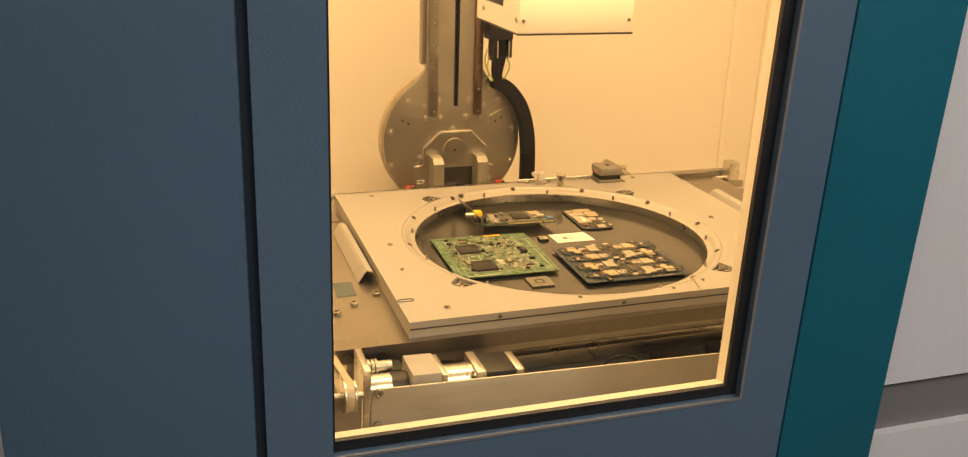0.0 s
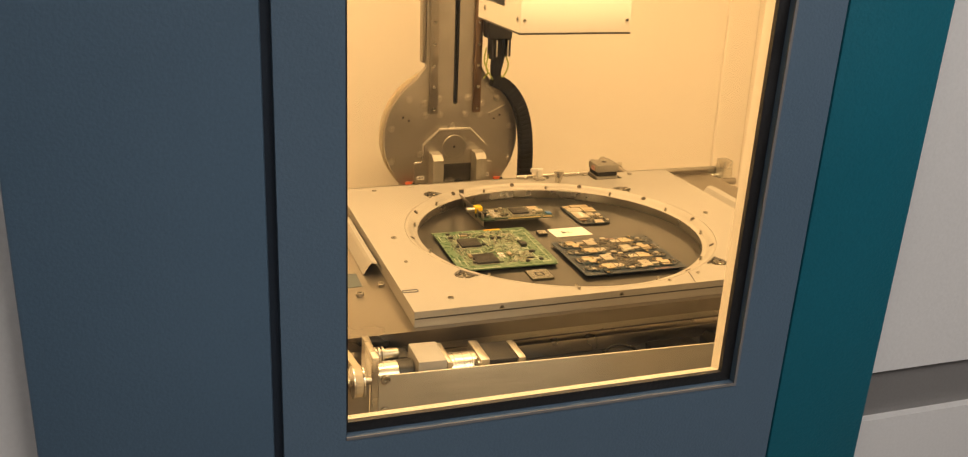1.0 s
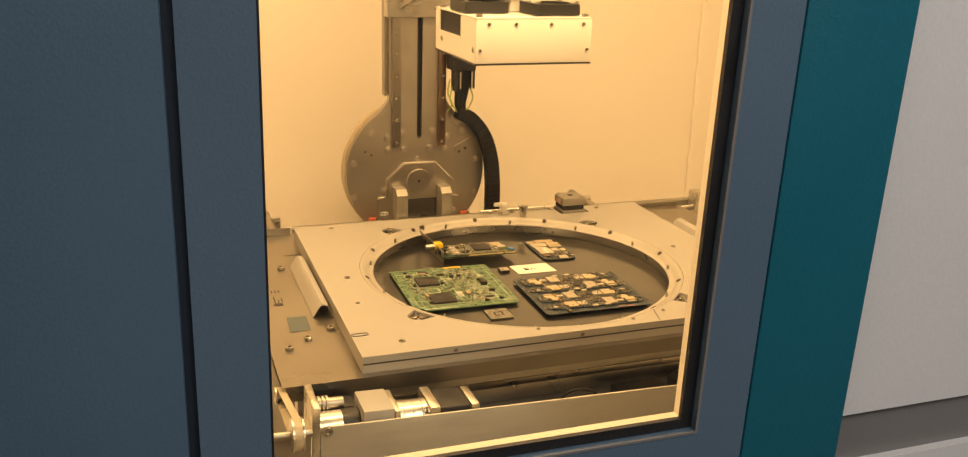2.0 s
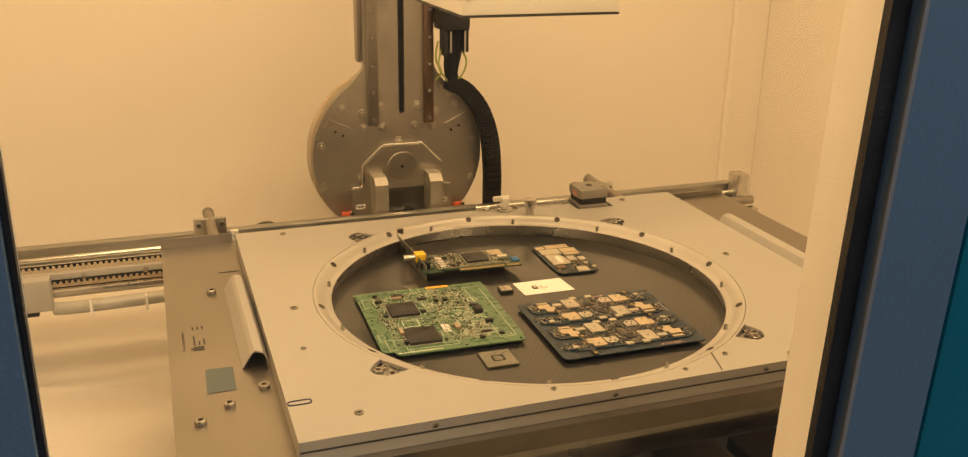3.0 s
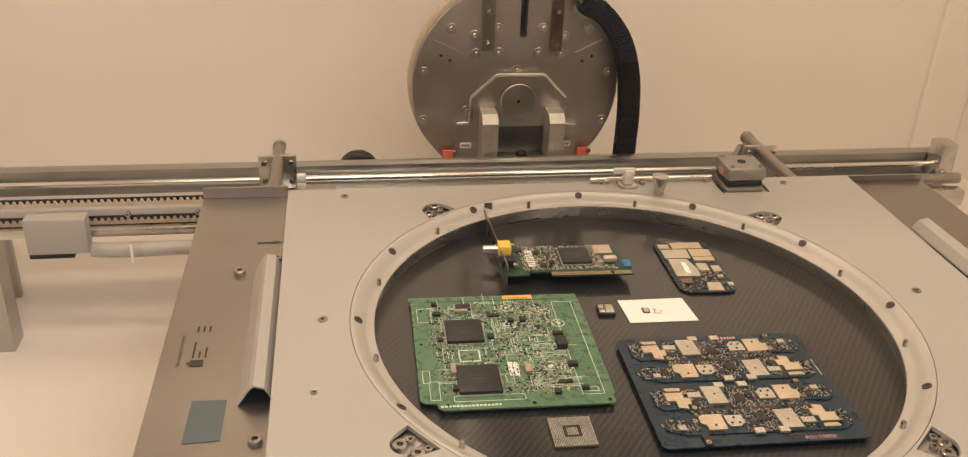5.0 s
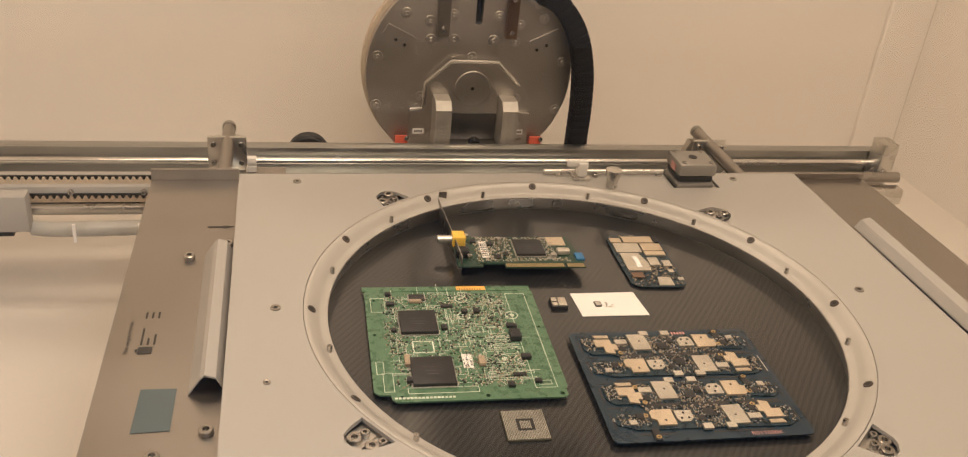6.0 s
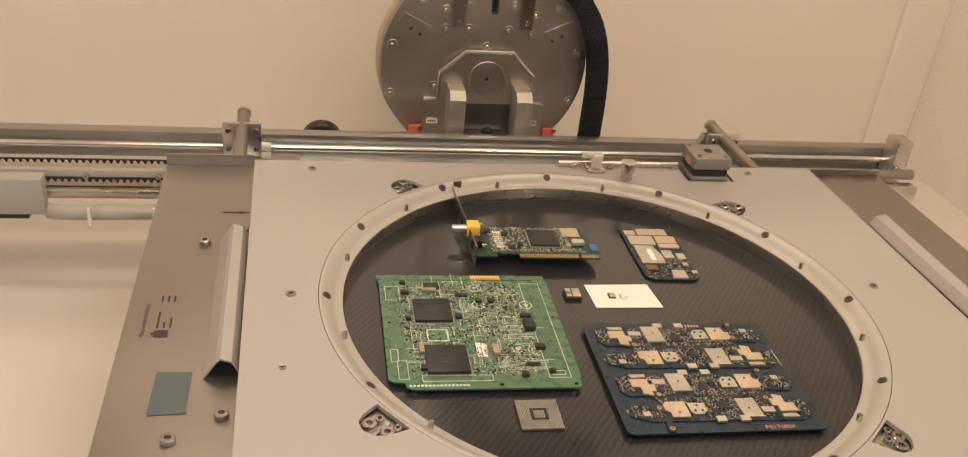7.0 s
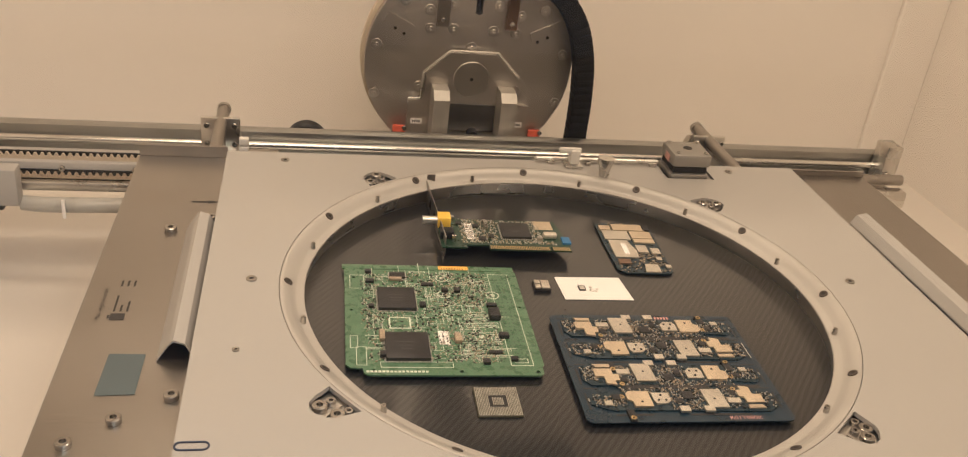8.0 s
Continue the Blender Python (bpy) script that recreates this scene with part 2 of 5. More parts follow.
def block(x0, x1, y0, y1, z0, z1, bevel=0.0):
    bm = bmesh.new()
    quad_box(bm, x0, x1, y0, y1, z0, z1, bevel)
    return bm


# ---- structure: room, machine front, cabinet ----
structure("floor", block(-4.0, 4.0, -4.5, -0.55, -0.1, 0.0), PANEL_GREY, "plain grey room floor in front of the machine", "floor")
structure("ceiling", block(-4.0, 4.0, -4.5, -0.55, 2.75, 2.85), CREAM, "plain white room ceiling", "ceiling")
structure("wall_south", block(-4.0, 4.0, -4.6, -4.5, 0.0, 2.75), PANEL_WHITE, "plain light room wall behind the viewer", "wall")
structure("wall_west", block(-4.1, -4.0, -4.5, -0.55, 0.0, 2.75), PANEL_WHITE, "plain light room wall", "wall")
structure("wall_east", block(4.0, 4.1, -4.5, -0.55, 0.0, 2.75), PANEL_WHITE, "plain light room wall", "wall")

for nm, x0, x1 in (("wall_north_west", -4.0, -2.05), ("wall_north_east", 2.05, 4.0)):
    structure(nm, block(x0, x1, -0.549, -0.45, 0.0, 2.75), PANEL_WHITE, "plain light room wall beside the machine", "wall")
structure("wall_north_top", block(-2.2, 2.2, -0.505, -0.45, 2.06, 2.75), PANEL_WHITE, "plain light wall above the machine", "wall")
structure("wall_machine_base", block(-0.97, 1.102, -0.45, 1.05, 0.0, 0.638), PANEL_WHITE, "white closed base of the inspection machine", "wall")

CAB_L, CAB_R, CAB_B, CAB_F, CAB_Z0, CAB_Z1 = -0.92, 1.052, 1.00, -0.51, 0.69, 2.0
structure("wall_cabinet_back", block(CAB_L, CAB_R, CAB_B, CAB_B + 0.05, CAB_Z0, CAB_Z1), CREAM, "cream painted back wall inside the inspection cabinet", "wall")
structure("wall_cabinet_west", block(CAB_L - 0.05, CAB_L, CAB_F, CAB_B + 0.05, CAB_Z0, CAB_Z1), CREAM, "cream painted side wall inside the inspection cabinet", "wall")
structure("wall_cabinet_east", block(CAB_R, CAB_R + 0.05, CAB_F, CAB_B + 0.05, CAB_Z0, CAB_Z1), CREAM, "cream painted side wall inside the inspection cabinet", "wall")
structure("floor_cabinet", block(CAB_L - 0.05, CAB_R + 0.05, CAB_F, CAB_B + 0.05, CAB_Z0 - 0.05, CAB_Z0), CREAM, "cream painted bottom inside the inspection cabinet", "floor")
structure("ceiling_cabinet", block(CAB_L - 0.05, CAB_R + 0.05, CAB_F, CAB_B + 0.05, CAB_Z1, CAB_Z1 + 0.05), CREAM, "cream painted roof inside the inspection cabinet", "ceiling")
structure("trim_cabinet_corner", block(CAB_R - 0.102, CAB_R, CAB_B - 0.012, CAB_B, CAB_Z0, CAB_Z1, 0.003), CREAM, "cream corner strip where two cabinet walls meet", "trim")

# the front: everything on it shares one slight lean
FRONT = Matrix.Translation((-0.05, -0.63, 1.0)) @ pose(0, 0, 0, 1.5, 0.3, 0) @ Matrix.Translation((0.05, 0.63, -1.0))
WX0, WX1, WZ0, WZ1 = -0.499, -0.050, 1.029, 1.82      # window opening


def front(name, bm, mat, label, category, smooth=True):
    ob = structure(name, bm, mat, label, category, smooth)
    ob.matrix_basis = FRONT
    return ob


def front_sheet(loops, y0, y1, bevel=0.0):
    """A plate in the front's plane, from y0 back to y1."""
    bm = bmesh.new()
    sheet(bm, loops, y1 - y0, Matrix.Translation((0, y0, 0)) @ pose(0, 0, 0, 90, 0, 0))
    return bm


def rect(x0, x1, z0, z1):
    return [(x0, z0), (x1, z0), (x1, z1), (x0, z1)]


HX0, HX1, HZ0, HZ1 = WX0 - 0.062, WX1 + 0.062, WZ0 - 0.070, WZ1 + 0.05
front("wall_front", front_sheet([[(-2.2, 0.993), (HX0, 0.993), (HX0, HZ1), (HX1, HZ1), (HX1, 0.993), (2.2, 0.993), (2.2, 2.70), (-2.2, 2.70)]], -0.598, -0.512), PANEL_WHITE, "white painted sheet front of the inspection machine", "wall", False)
front("wall_front_stripe", front_sheet([[(-2.2, 0.922), (2.2, 0.922), (2.2, 0.993), (HX1, 0.993), (HX1, HZ0), (HX0, HZ0), (HX0, 0.993), (-2.2, 0.993)]], -0.588, -0.512), PANEL_GREY, "grey recessed stripe across the machine front", "wall", False)
front("wall_front_base", front_sheet([rect(-2.2, 2.2, -0.05, 0.922)], -0.600, -0.512), PANEL_WHITE, "white painted lower front of the machine", "wall", False)

door_hole = rect(WX0, WX1, WZ0, WZ1)
bm = front_sheet([rect(-0.5605, 0.0135, 0.60, 2.00), door_hole], -0.630, -0.602)
door = new("door_1", mesh_of("door_1", bm, BLUE_SMOOTH, True))
door.matrix_basis = FRONT
tagged(door, "blue painted machine door with a tall window, closed", "door", kind="structure")

# further pieces of the door
def door_part(name, bm, mat, label="", smooth=True):
    ob = new(name, mesh_of(name, bm, mat, smooth))
    ob.parent = door
    return tagged(ob, label)


door_part("side_panel", block(-0.779, -0.5695, -0.630, -0.602, 0.60, 2.00, 0.004), BLUE_PAINT, "blue textured metal side panel")
door_part("seam", block(-0.5694, -0.5607, -0.6225, -0.604, 0.60, 2.00), BLUE_DARK, "dark joint between the blue panels")
door_part("edge_strip", block(0.0145, 0.150, -0.632, -0.602, 0.60, 2.00, 0.004), TEAL_PAINT, "teal painted edge strip")
gasket = door_part("gasket", front_sheet([rect(WX0 + 0.0005, WX1 - 0.0005, WZ0 + 0.0005, WZ1 - 0.001), rect(WX0 + 0.003, WX1 - 0.0135, WZ0 + 0.012, WZ1 - 0.012)], -0.6225, -0.6165), RUBBER, "black rubber window gasket")
bm = bmesh.new()
for x0, x1, z0, z1 in ((WX0, WX1, WZ0 - 0.003, WZ0), (WX1, WX1 + 0.003, WZ0 - 0.003, WZ1)):
    quad_box(bm, x0, x1, -0.6315, -0.629, z0, z1)
door_part("frame_bead", bm, PANEL_GREY, "thin grey bead round the window")
pane = door_part("window_pane", front_sheet([rect(WX0 + 0.003, WX1 - 0.003, WZ0 + 0.003, WZ1 - 0.003)], -0.6160, -0.6145), GLASS, "clear slightly yellow lead glass")
pane.visible_shadow = False
# splayed lining between the gasket and the cabinet
bm = bmesh.new()
inner = [rect(WX0 + 0.003, WX1 - 0.010, WZ0 + 0.010, WZ1 - 0.008), rect(WX0 - 0.05, WX1 + 0.050, WZ0 - 0.050, WZ1 + 0.03)]
outer = [rect(WX0 + 0.0005, WX1 - 0.0005, WZ0 + 0.0005, WZ1 - 0.0005), rect(WX0 - 0.058, WX1 + 0.058, WZ0 - 0.062, WZ1 + 0.04)]
rings = [[bm.verts.new((x, y, z)) for x, z in loop] for loop, y in ((inner[0], -0.6140), (inner[1], -0.512), (outer[1], -0.512), (outer[0], -0.6140))]
for a, b in zip(rings, rings[1:] + rings[:1]):
    for k in range(4):
        bm.faces.new((a[k], a[(k + 1) % 4], b[(k + 1) % 4], b[k]))
bmesh.ops.recalc_face_normals(bm, faces=bm.faces[:])
front("trim_window_lining", bm, CREAM, "cream painted splayed lining of the window opening", "trim", False)

# ---- shared small pieces ----


def cap_screw_mesh(r=0.006, h=0.0048):
    """A socket cap screw that stands on z = 0."""
    bm = bmesh.new()
    lathe(bm, [(r * 0.45, h * 0.35), (r * 0.45, h), (r * 0.9, h), (r, h * 0.88), (r, 0), (r * 0.3, 0)], 14)
    bmesh.ops.create_circle(bm, cap_ends=True, segments=8, radius=r * 0.46, matrix=Matrix.Translation((0, 0, h * 0.36)))
    return mesh_of("screw", bm, SCREW)


def sunk_screw_mesh(r=0.005, mat=SCREW):
    """A countersunk screw: a shallow dish with a dark socket."""
    bm = bmesh.new()
    lathe(bm, [(r * 0.42, 0.0002), (r * 0.42, 0.0009), (r * 0.92, 0.0011), (r, 0.0)], 14, closed=False)
    me = mesh_of("screw", bm, mat)
    me.materials.append(HOLE)
    bm = bmesh.new()
    bm.from_mesh(me)
    made = bmesh.ops.create_circle(bm, cap_ends=True, segments=8, radius=r * 0.44, matrix=Matrix.Translation((0, 0, 0.0006)))
    for f in {f for v in made["verts"] for f in v.link_faces}:
        f.material_index = 1
    bm.to_mesh(me)
    bm.free()
    return me


CAP, CAP_SMALL, SUNK, SUNK_SMALL, SUNK_RING = cap_screw_mesh(), cap_screw_mesh(0.0038, 0.0042), sunk_screw_mesh(), sunk_screw_mesh(0.0032), sunk_screw_mesh(0.0046, RING_SCREW)


def piece(name, me, m, parent, label=""):
    o = new(name, me)
    o.parent = parent
    if "world_built" in parent and parent["world_built"]:
        o.matrix_parent_inverse = parent.matrix_basis.inverted()
    o.matrix_basis = m
    return tagged(o, label)


FACE_FRONT = pose(0, 0, 0, 90, 0, 0)     # turns +z towards the viewer (-y)


def bent_rod(bm, pts, r, seg=10):
    """A round rod or cable along pts."""
    pts = [Vector(p) for p in pts]
    rings = []
    for i, p in enumerate(pts):
        d = (pts[min(i + 1, len(pts) - 1)] - pts[max(i - 1, 0)]).normalized()
        q = d.to_track_quat("Z", "Y").to_matrix()
        rings.append([bm.verts.new(p + q @ Vector((r * math.cos(2 * math.pi * k / seg), r * math.sin(2 * math.pi * k / seg), 0))) for k in range(seg)])
    for a, b in zip(rings, rings[1:]):
        for k in range(seg):
            bm.faces.new((a[k], a[(k + 1) % seg], b[(k + 1) % seg], b[k]))
    bm.faces.new(rings[0][::-1])
    bm.faces.new(rings[-1])


def smooth_path(pts, n=8):
    """Points of a Catmull-Rom curve through pts."""
    pts = [Vector(p) for p in pts]
    ext = [2 * pts[0] - pts[1], *pts, 2 * pts[-1] - pts[-2]]
    res = []
    for i in range(1, len(ext) - 2):
        a, b, c, d = ext[i - 1:i + 3]
        for k in range(n):
            t = k / n
            res.append(0.5 * (2 * b + (c - a) * t + (2 * a - 5 * b + 4 * c - d) * t * t + (3 * b - a - 3 * c + d) * t ** 3))
    return res + [pts[-1]]


# ---- sample table ----
PZ = 1.0
CX, CY = 0.0, -0.005
NOTCHES = [126, 40.5, 217, 311]      # bearings of the cut-outs round the ring


def notch_loop(deg, grow=0.0):
    """A tab-shaped cut-out that opens towards the ring and has a blunt, rounded tip."""
    base = [(0.2745, -0.0190), (0.2900, -0.0165), (0.2985, -0.0130), (0.3025, -0.0070), (0.3030, 0.0000), (0.2990, 0.0095), (0.2940, 0.0140), (0.2745, 0.0200)]
    a = radians(deg)
    return [(CX + (u + (grow if u > 0.28 else -grow)) * math.cos(a) - v * math.sin(a), CY + (u + (grow if u > 0.28 else -grow)) * math.sin(a) + v * math.cos(a)) for u, v in base]


table = thing("sample_table", "white coated table plate with a round opening on a steel tray", "table", (0, 0, 0.976))
bm = bmesh.new()
outline = [(-0.339, -0.292), (0.373, -0.292), (0.376, 0.292), (0.252, 0.292), (0.252, 0.250), (0.190, 0.250), (0.190, 0.292), (-0.338, 0.291)]


def slab(p, q, t, z0, z1):
    """An upright strip of thickness t from p to q in plan, to the left of that line."""
    (x0, y0), (x1, y1) = p, q
    d = math.hypot(x1 - x0, y1 - y0)
    nx, ny = -(y1 - y0) / d * t, (x1 - x0) / d * t
    bm = bmesh.new()
    sheet(bm, [[(x0, y0), (x1, y1), (x1 + nx, y1 + ny), (x0 + nx, y0 + ny)]], z1 - z0, Matrix.Translation((0, 0, z1)))
    return bm


sheet(bm, [outline, circle(CX, CY, 0.2726, 120)] + [notch_loop(d) for d in NOTCHES], 0.004, Matrix.Translation((0, 0, PZ)))
part("plate", bm, WHITE_PLATE, table, smooth=False)
for name, p, q in (("front_skirt", outline[0], outline[1]), ("side_skirt", outline[1], outline[2]), ("rear_skirt", outline[6], outline[7]), ("side_skirt", outline[7], outline[0])):
    part(name, slab(p, q, 0.003, 0.9762, PZ - 0.0042), WHITE_PLATE, table, smooth=False)
part("front_groove", slab((-0.338, -0.2932), (0.372, -0.2932), 0.0011, PZ - 0.0115, PZ - 0.0100), PRINT, table)
part("plate_joint", slab((0.107, -0.290), (0.118, -0.251), 0.0012, PZ + 0.0001, PZ + 0.0004), PRINT, table, "fine dark joint in the plate")
for x, y, me in ((-0.272, 0.269, SUNK), (-0.297, 0.004, SUNK), (-0.304, -0.106, SUNK_SMALL), (0.281, 0.274, SUNK), (0.304, 0.006, SUNK), (-0.276, -0.257, SUNK), (0.13, -0.258, SUNK_SMALL), (-0.08, -0.272, SUNK_SMALL), (0.07, -0.276, SUNK_SMALL), (0.20, -0.278, SUNK_SMALL)):
    piece("screw", me, pose(x, y, PZ + 0.0003), table)
# a rounded slot with a dark rim near the front corner
bm = bmesh.new()
slot = [circle(-0.319, -0.2205, r, 9, -90, 90) + circle(-0.334, -0.2205, r, 9, 90, 270) for r in (0.0048, 0.0034)]
sheet(bm, slot, 0.0006, Matrix.Translation((0, 0, PZ + 0.0009)))
part("slot_rim", bm, material("dark_blue_rim", (0.02, 0.03, 0.07), 0.4), table)
for x in (-0.21, -0.02, 0.16):
    piece("screw", SUNK_SMALL, pose(x, -0.2923, PZ - 0.0065, 90, 0, 0), table)

for deg in NOTCHES:
    a = radians(deg)

    def spot(u, v):
        return CX + u * math.cos(a) - v * math.sin(a), CY + u * math.sin(a) + v * math.cos(a)

    c = spot(0.287, 0.0)
    corner = thing("ring_clamp", "steel clamp bracket with cap screws in a plate cut-out", "clamp", (c[0], c[1], 0.976), "ring clamps")
    bm = bmesh.new()
    sheet(bm, [notch_loop(deg, 0.0012)], 0.003, Matrix.Translation((0, 0, 0.9935)))
    part("clamp_plate", bm, ALU, corner, smooth=False)
    bm = bmesh.new()
    sheet(bm, [[spot(u, v) for u, v in ((0.2780, 0.002), (0.2800, -0.010), (0.2960, -0.0125), (0.3010, -0.007), (0.3010, 0.000), (0.2970, 0.005))]], 0.0025, Matrix.Translation((0, 0, 0.9961)))
    part("lock_lever", bm, STEEL_DARK, corner, smooth=False)
    for u, v, k, z in ((0.2945, -0.0050, CAP, 0.9962), (0.2840, -0.0045, CAP_SMALL, 0.9962), (0.2885, 0.0090, CAP, 0.9936), (0.2790, 0.0105, CAP_SMALL, 0.9936)):
        piece("screw", k, pose(*spot(u, v), z), corner)
    part("spacer", block(c[0] - 0.010, c[0] + 0.010, c[1] - 0.010, c[1] + 0.010, 0.9765, 0.9904), BLACK, corner)

ring = thing("turntable_ring", "pale anodised aluminium ring with screws round the sample tray", "ring", (CX, CY, 0.97))
bm = bmesh.new()
lathe(bm, [(0.2552, -0.0305), (0.2552, -0.0270), (0.2500, -0.0110), (0.2497, -0.0100), (0.2504, -0.0094), (0.2560, -0.0088), (0.2585, -0.0075), (0.2615, -0.0045), (0.2645, -0.0022), (0.2680, -0.0004), (0.2705, 0.0003), (0.2718, 0.0000), (0.2722, -0.0008), (0.2722, -0.0305)], 180, Matrix.Translation((CX, CY, PZ)))
part("ring", bm, RING_ALU, ring)
bm = bmesh.new()
lathe(bm, [(0.2548, -0.0268), (0.2496, -0.0112), (0.2499, -0.0112), (0.2551, -0.0268)], 180, Matrix.Translation((CX, CY, PZ)))
part("inner_step", bm, ALU, ring, "turned inner step of the ring")
for k in range(12):
    a = radians(-2 + 30 * k)
    piece("screw", SUNK_RING, pose(CX + 0.2645 * math.cos(a), CY + 0.2645 * math.sin(a), PZ - 0.0024) @ pose(0, 0, 0, 0, 0, math.degrees(a)) @ pose(0, 0, 0, 0, -34, 0), ring)
bm = bmesh.new()
lathe(bm, [(0.0006, 0.003), (0.0022, 0.003), (0.0024, -0.004), (0.0006, -0.004)], 8)
pin = mesh_of("pin", bm, SCREW)
for deg in (161, 132, 102.5, 73, 43.5, 14, -16, -46, -76, -107, -138, -169):
    a = radians(deg)
    piece("pin", pin, pose(CX + 0.2552 * math.cos(a), CY + 0.2552 * math.sin(a), PZ - 0.0055), ring)

DZ = 0.973
disc = thing("rotation_tray", "dark carbon fibre rotation tray under loose circuit boards", "tray", (CX, CY, 0.969))
bm = bmesh.new()
lathe(bm, [(0.0005, DZ - 0.004), (0.2540, DZ - 0.004), (0.2540, DZ - 0.001), (0.2532, DZ), (0.0005, DZ)], 128, Matrix.Translation((CX, CY, 0)))
part("tray_disc", bm, CARBON, disc)

# ---- steel tray under the table ----
tray = thing("steel_tray", "brushed stainless steel tray with screws, carrying the sample table", "tray", (0, 0, 0.95))
bm = bmesh.new()
sheet(bm, [[(-0.445, -0.300), (0.506, -0.300), (0.506, 0.327), (-0.441, 0.327)], circle(CX, CY, 0.2740, 96)], 0.003, Matrix.Translation((0, 0, 0.976)))
part("tray_sheet", bm, STEEL, tray, smooth=False)
part("front_lip", slab((-0.445, -0.3032), (0.506, -0.3032), 0.003, 0.955, 0.9762), STEEL, tray)
part("rear_lip", slab((-0.441, 0.3235), (-0.340, 0.3235), 0.003, 0.9765, 0.990), STEEL, tray)
part("rear_lip", slab((0.378, 0.3235), (0.506, 0.3235), 0.003, 0.9765, 0.984), STEEL, tray)
bm = bmesh.new()
lathe(bm, [(0.2200, 0.9656), (0.2200, 0.9688), (0.2738, 0.9688), (0.2738, 0.9656)], 96, Matrix.Translation((CX, CY, 0)))
part("support_ring", bm, ALU, tray)
part("tray_floor", block(-0.27, 0.27, -0.26, 0.27, 0.958, 0.9655), STEEL_DARK, tray)
for x, y in ((-0.384, 0.138), (-0.347, 0.163), (-0.351, -0.136), (-0.389, -0.163), (-0.419, -0.189)):
    piece("screw", CAP, pose(x, y, 0.9762), tray)
# arrow mark
bm = bmesh.new()
quad_box(bm, -0.370, -0.353, 0.2035, 0.2065, 0.9762, 0.9764)
sheet(bm, [[(-0.353, 0.2015), (-0.341, 0.205), (-0.353, 0.2085)]], 0.0002, Matrix.Translation((0, 0, 0.9764)))
part("arrow_mark", bm, PRINT, tray, "dark printed arrow")
bm = bmesh.new()
sheet(bm, [[(-0.407, -0.077), (-0.409, -0.132), (-0.379, -0.131), (-0.378, -0.078)]], 0.0003, Matrix.Translation((0, 0, 0.9766)))
part("sticker", bm, STICKER, tray, "blank grey blue sticker")
# weight notice: one readable line, the rest as bars
font = bpy.data.curves.new("notice_line", "FONT")
font.body, font.size, font.align_x = "Max. weight of sample", 0.0056, "LEFT"
font.materials.append(PRINT)
line = new("notice_line", font)
line.parent, line.matrix_parent_inverse = tray, tray.matrix_basis.inverted()
line.matrix_basis = pose(-0.4245, -0.026, 0.9765, 0, 0, 90)
bm = bmesh.new()
for j, (y, n) in enumerate(((-0.013, 0.026), (-0.013, 0.010), (-0.013, 0.016))):
    part("notice_bar", block(-0.415 + 0.0055 * j, -0.4132 + 0.0055 * j, y, y + n, 0.9762, 0.9764), PRINT, tray)
    part("notice_bar", block(-0.415 + 0.0055 * j, -0.4132 + 0.0055 * j, 0.029, 0.039, 0.9762, 0.9764), PRINT, tray)
bm = bmesh.new()
quad_box(bm, -0.416, -0.404, -0.0265, -0.0165, 0.9762, 0.9765)
quad_box(bm, -0.4185, -0.4162, -0.0235, -0.0195, 0.9762, 0.9765)
part("weight_mark", bm, PRINT, tray, "dark printed weight symbol")


def grip(x_edge, side, y0, y1):
    """A folded sheet grip: from the plate's edge up over a ridge and down to the tray."""
    prof = [(0.001, 0.984), (0.006, 0.994), (0.015, 0.9970), (0.019, 0.993), (0.029, 0.9778)]
    low = [(d, z - 0.0018) for d, z in prof]
    loop = [(x_edge + side * d, z) for d, z in prof + low[::-1]]
    bm = bmesh.new()
    sheet(bm, [loop], y1 - y0, Matrix.Translation((0, y0, 0)) @ FACE_FRONT)
    return bm


g = thing("grip_strip", "folded grey sheet metal grip along the table edge", "handle", (-0.36, 0, 0.977), "grips")
part("folded_sheet", grip(-0.3395, -1, -0.088, 0.142), WHITE_PLATE, g, smooth=False)
g = thing("grip_strip", "folded grey sheet metal grip along the table edge", "handle", (0.41, 0, 0.977), "grips")
part("folded_sheet", grip(0.400, 1.3, -0.200, 0.172), WHITE_PLATE, g, smooth=False)

# ---- stepper motor, clamp and knob on the plate ----
motor = thing("stepper_motor", "grey and black square stepper motor beside the ring", "motor", (0.228, 0.26, 0.976))
MX, MY = 0.2200, 0.2765
part("flange", block(MX - 0.025, MX + 0.025, MY - 0.0235, MY + 0.0235, PZ - 0.006, PZ + 0.0045, 0.003), MOTOR_ALU, motor)
part("stack", block(MX - 0.0225, MX + 0.0225, MY - 0.021, MY + 0.021, PZ + 0.0045, PZ + 0.013, 0.002), BLACK, motor)
part("cap", block(MX - 0.025, MX + 0.025, MY - 0.0235, MY + 0.0235, PZ + 0.013, PZ + 0.030, 0.004), MOTOR_ALU, motor)
part("rotor_hole", (lambda b: (tube(b, (MX, MY, PZ + 0.0295), (MX, MY, PZ + 0.0306), 0.0055, seg=18), b)[1])(bmesh.new()), HOLE, motor)
for dx in (-0.018, 0.018):
    for dy in (-0.017, 0.017):
        piece("screw", SUNK_SMALL, pose(MX + dx, MY + dy, PZ + 0.0302), motor)
part("foot", block(MX - 0.026, MX + 0.030, MY - 0.020, MY + 0.03, 0.9765, PZ - 0.0062, 0.001), BLACK, motor)
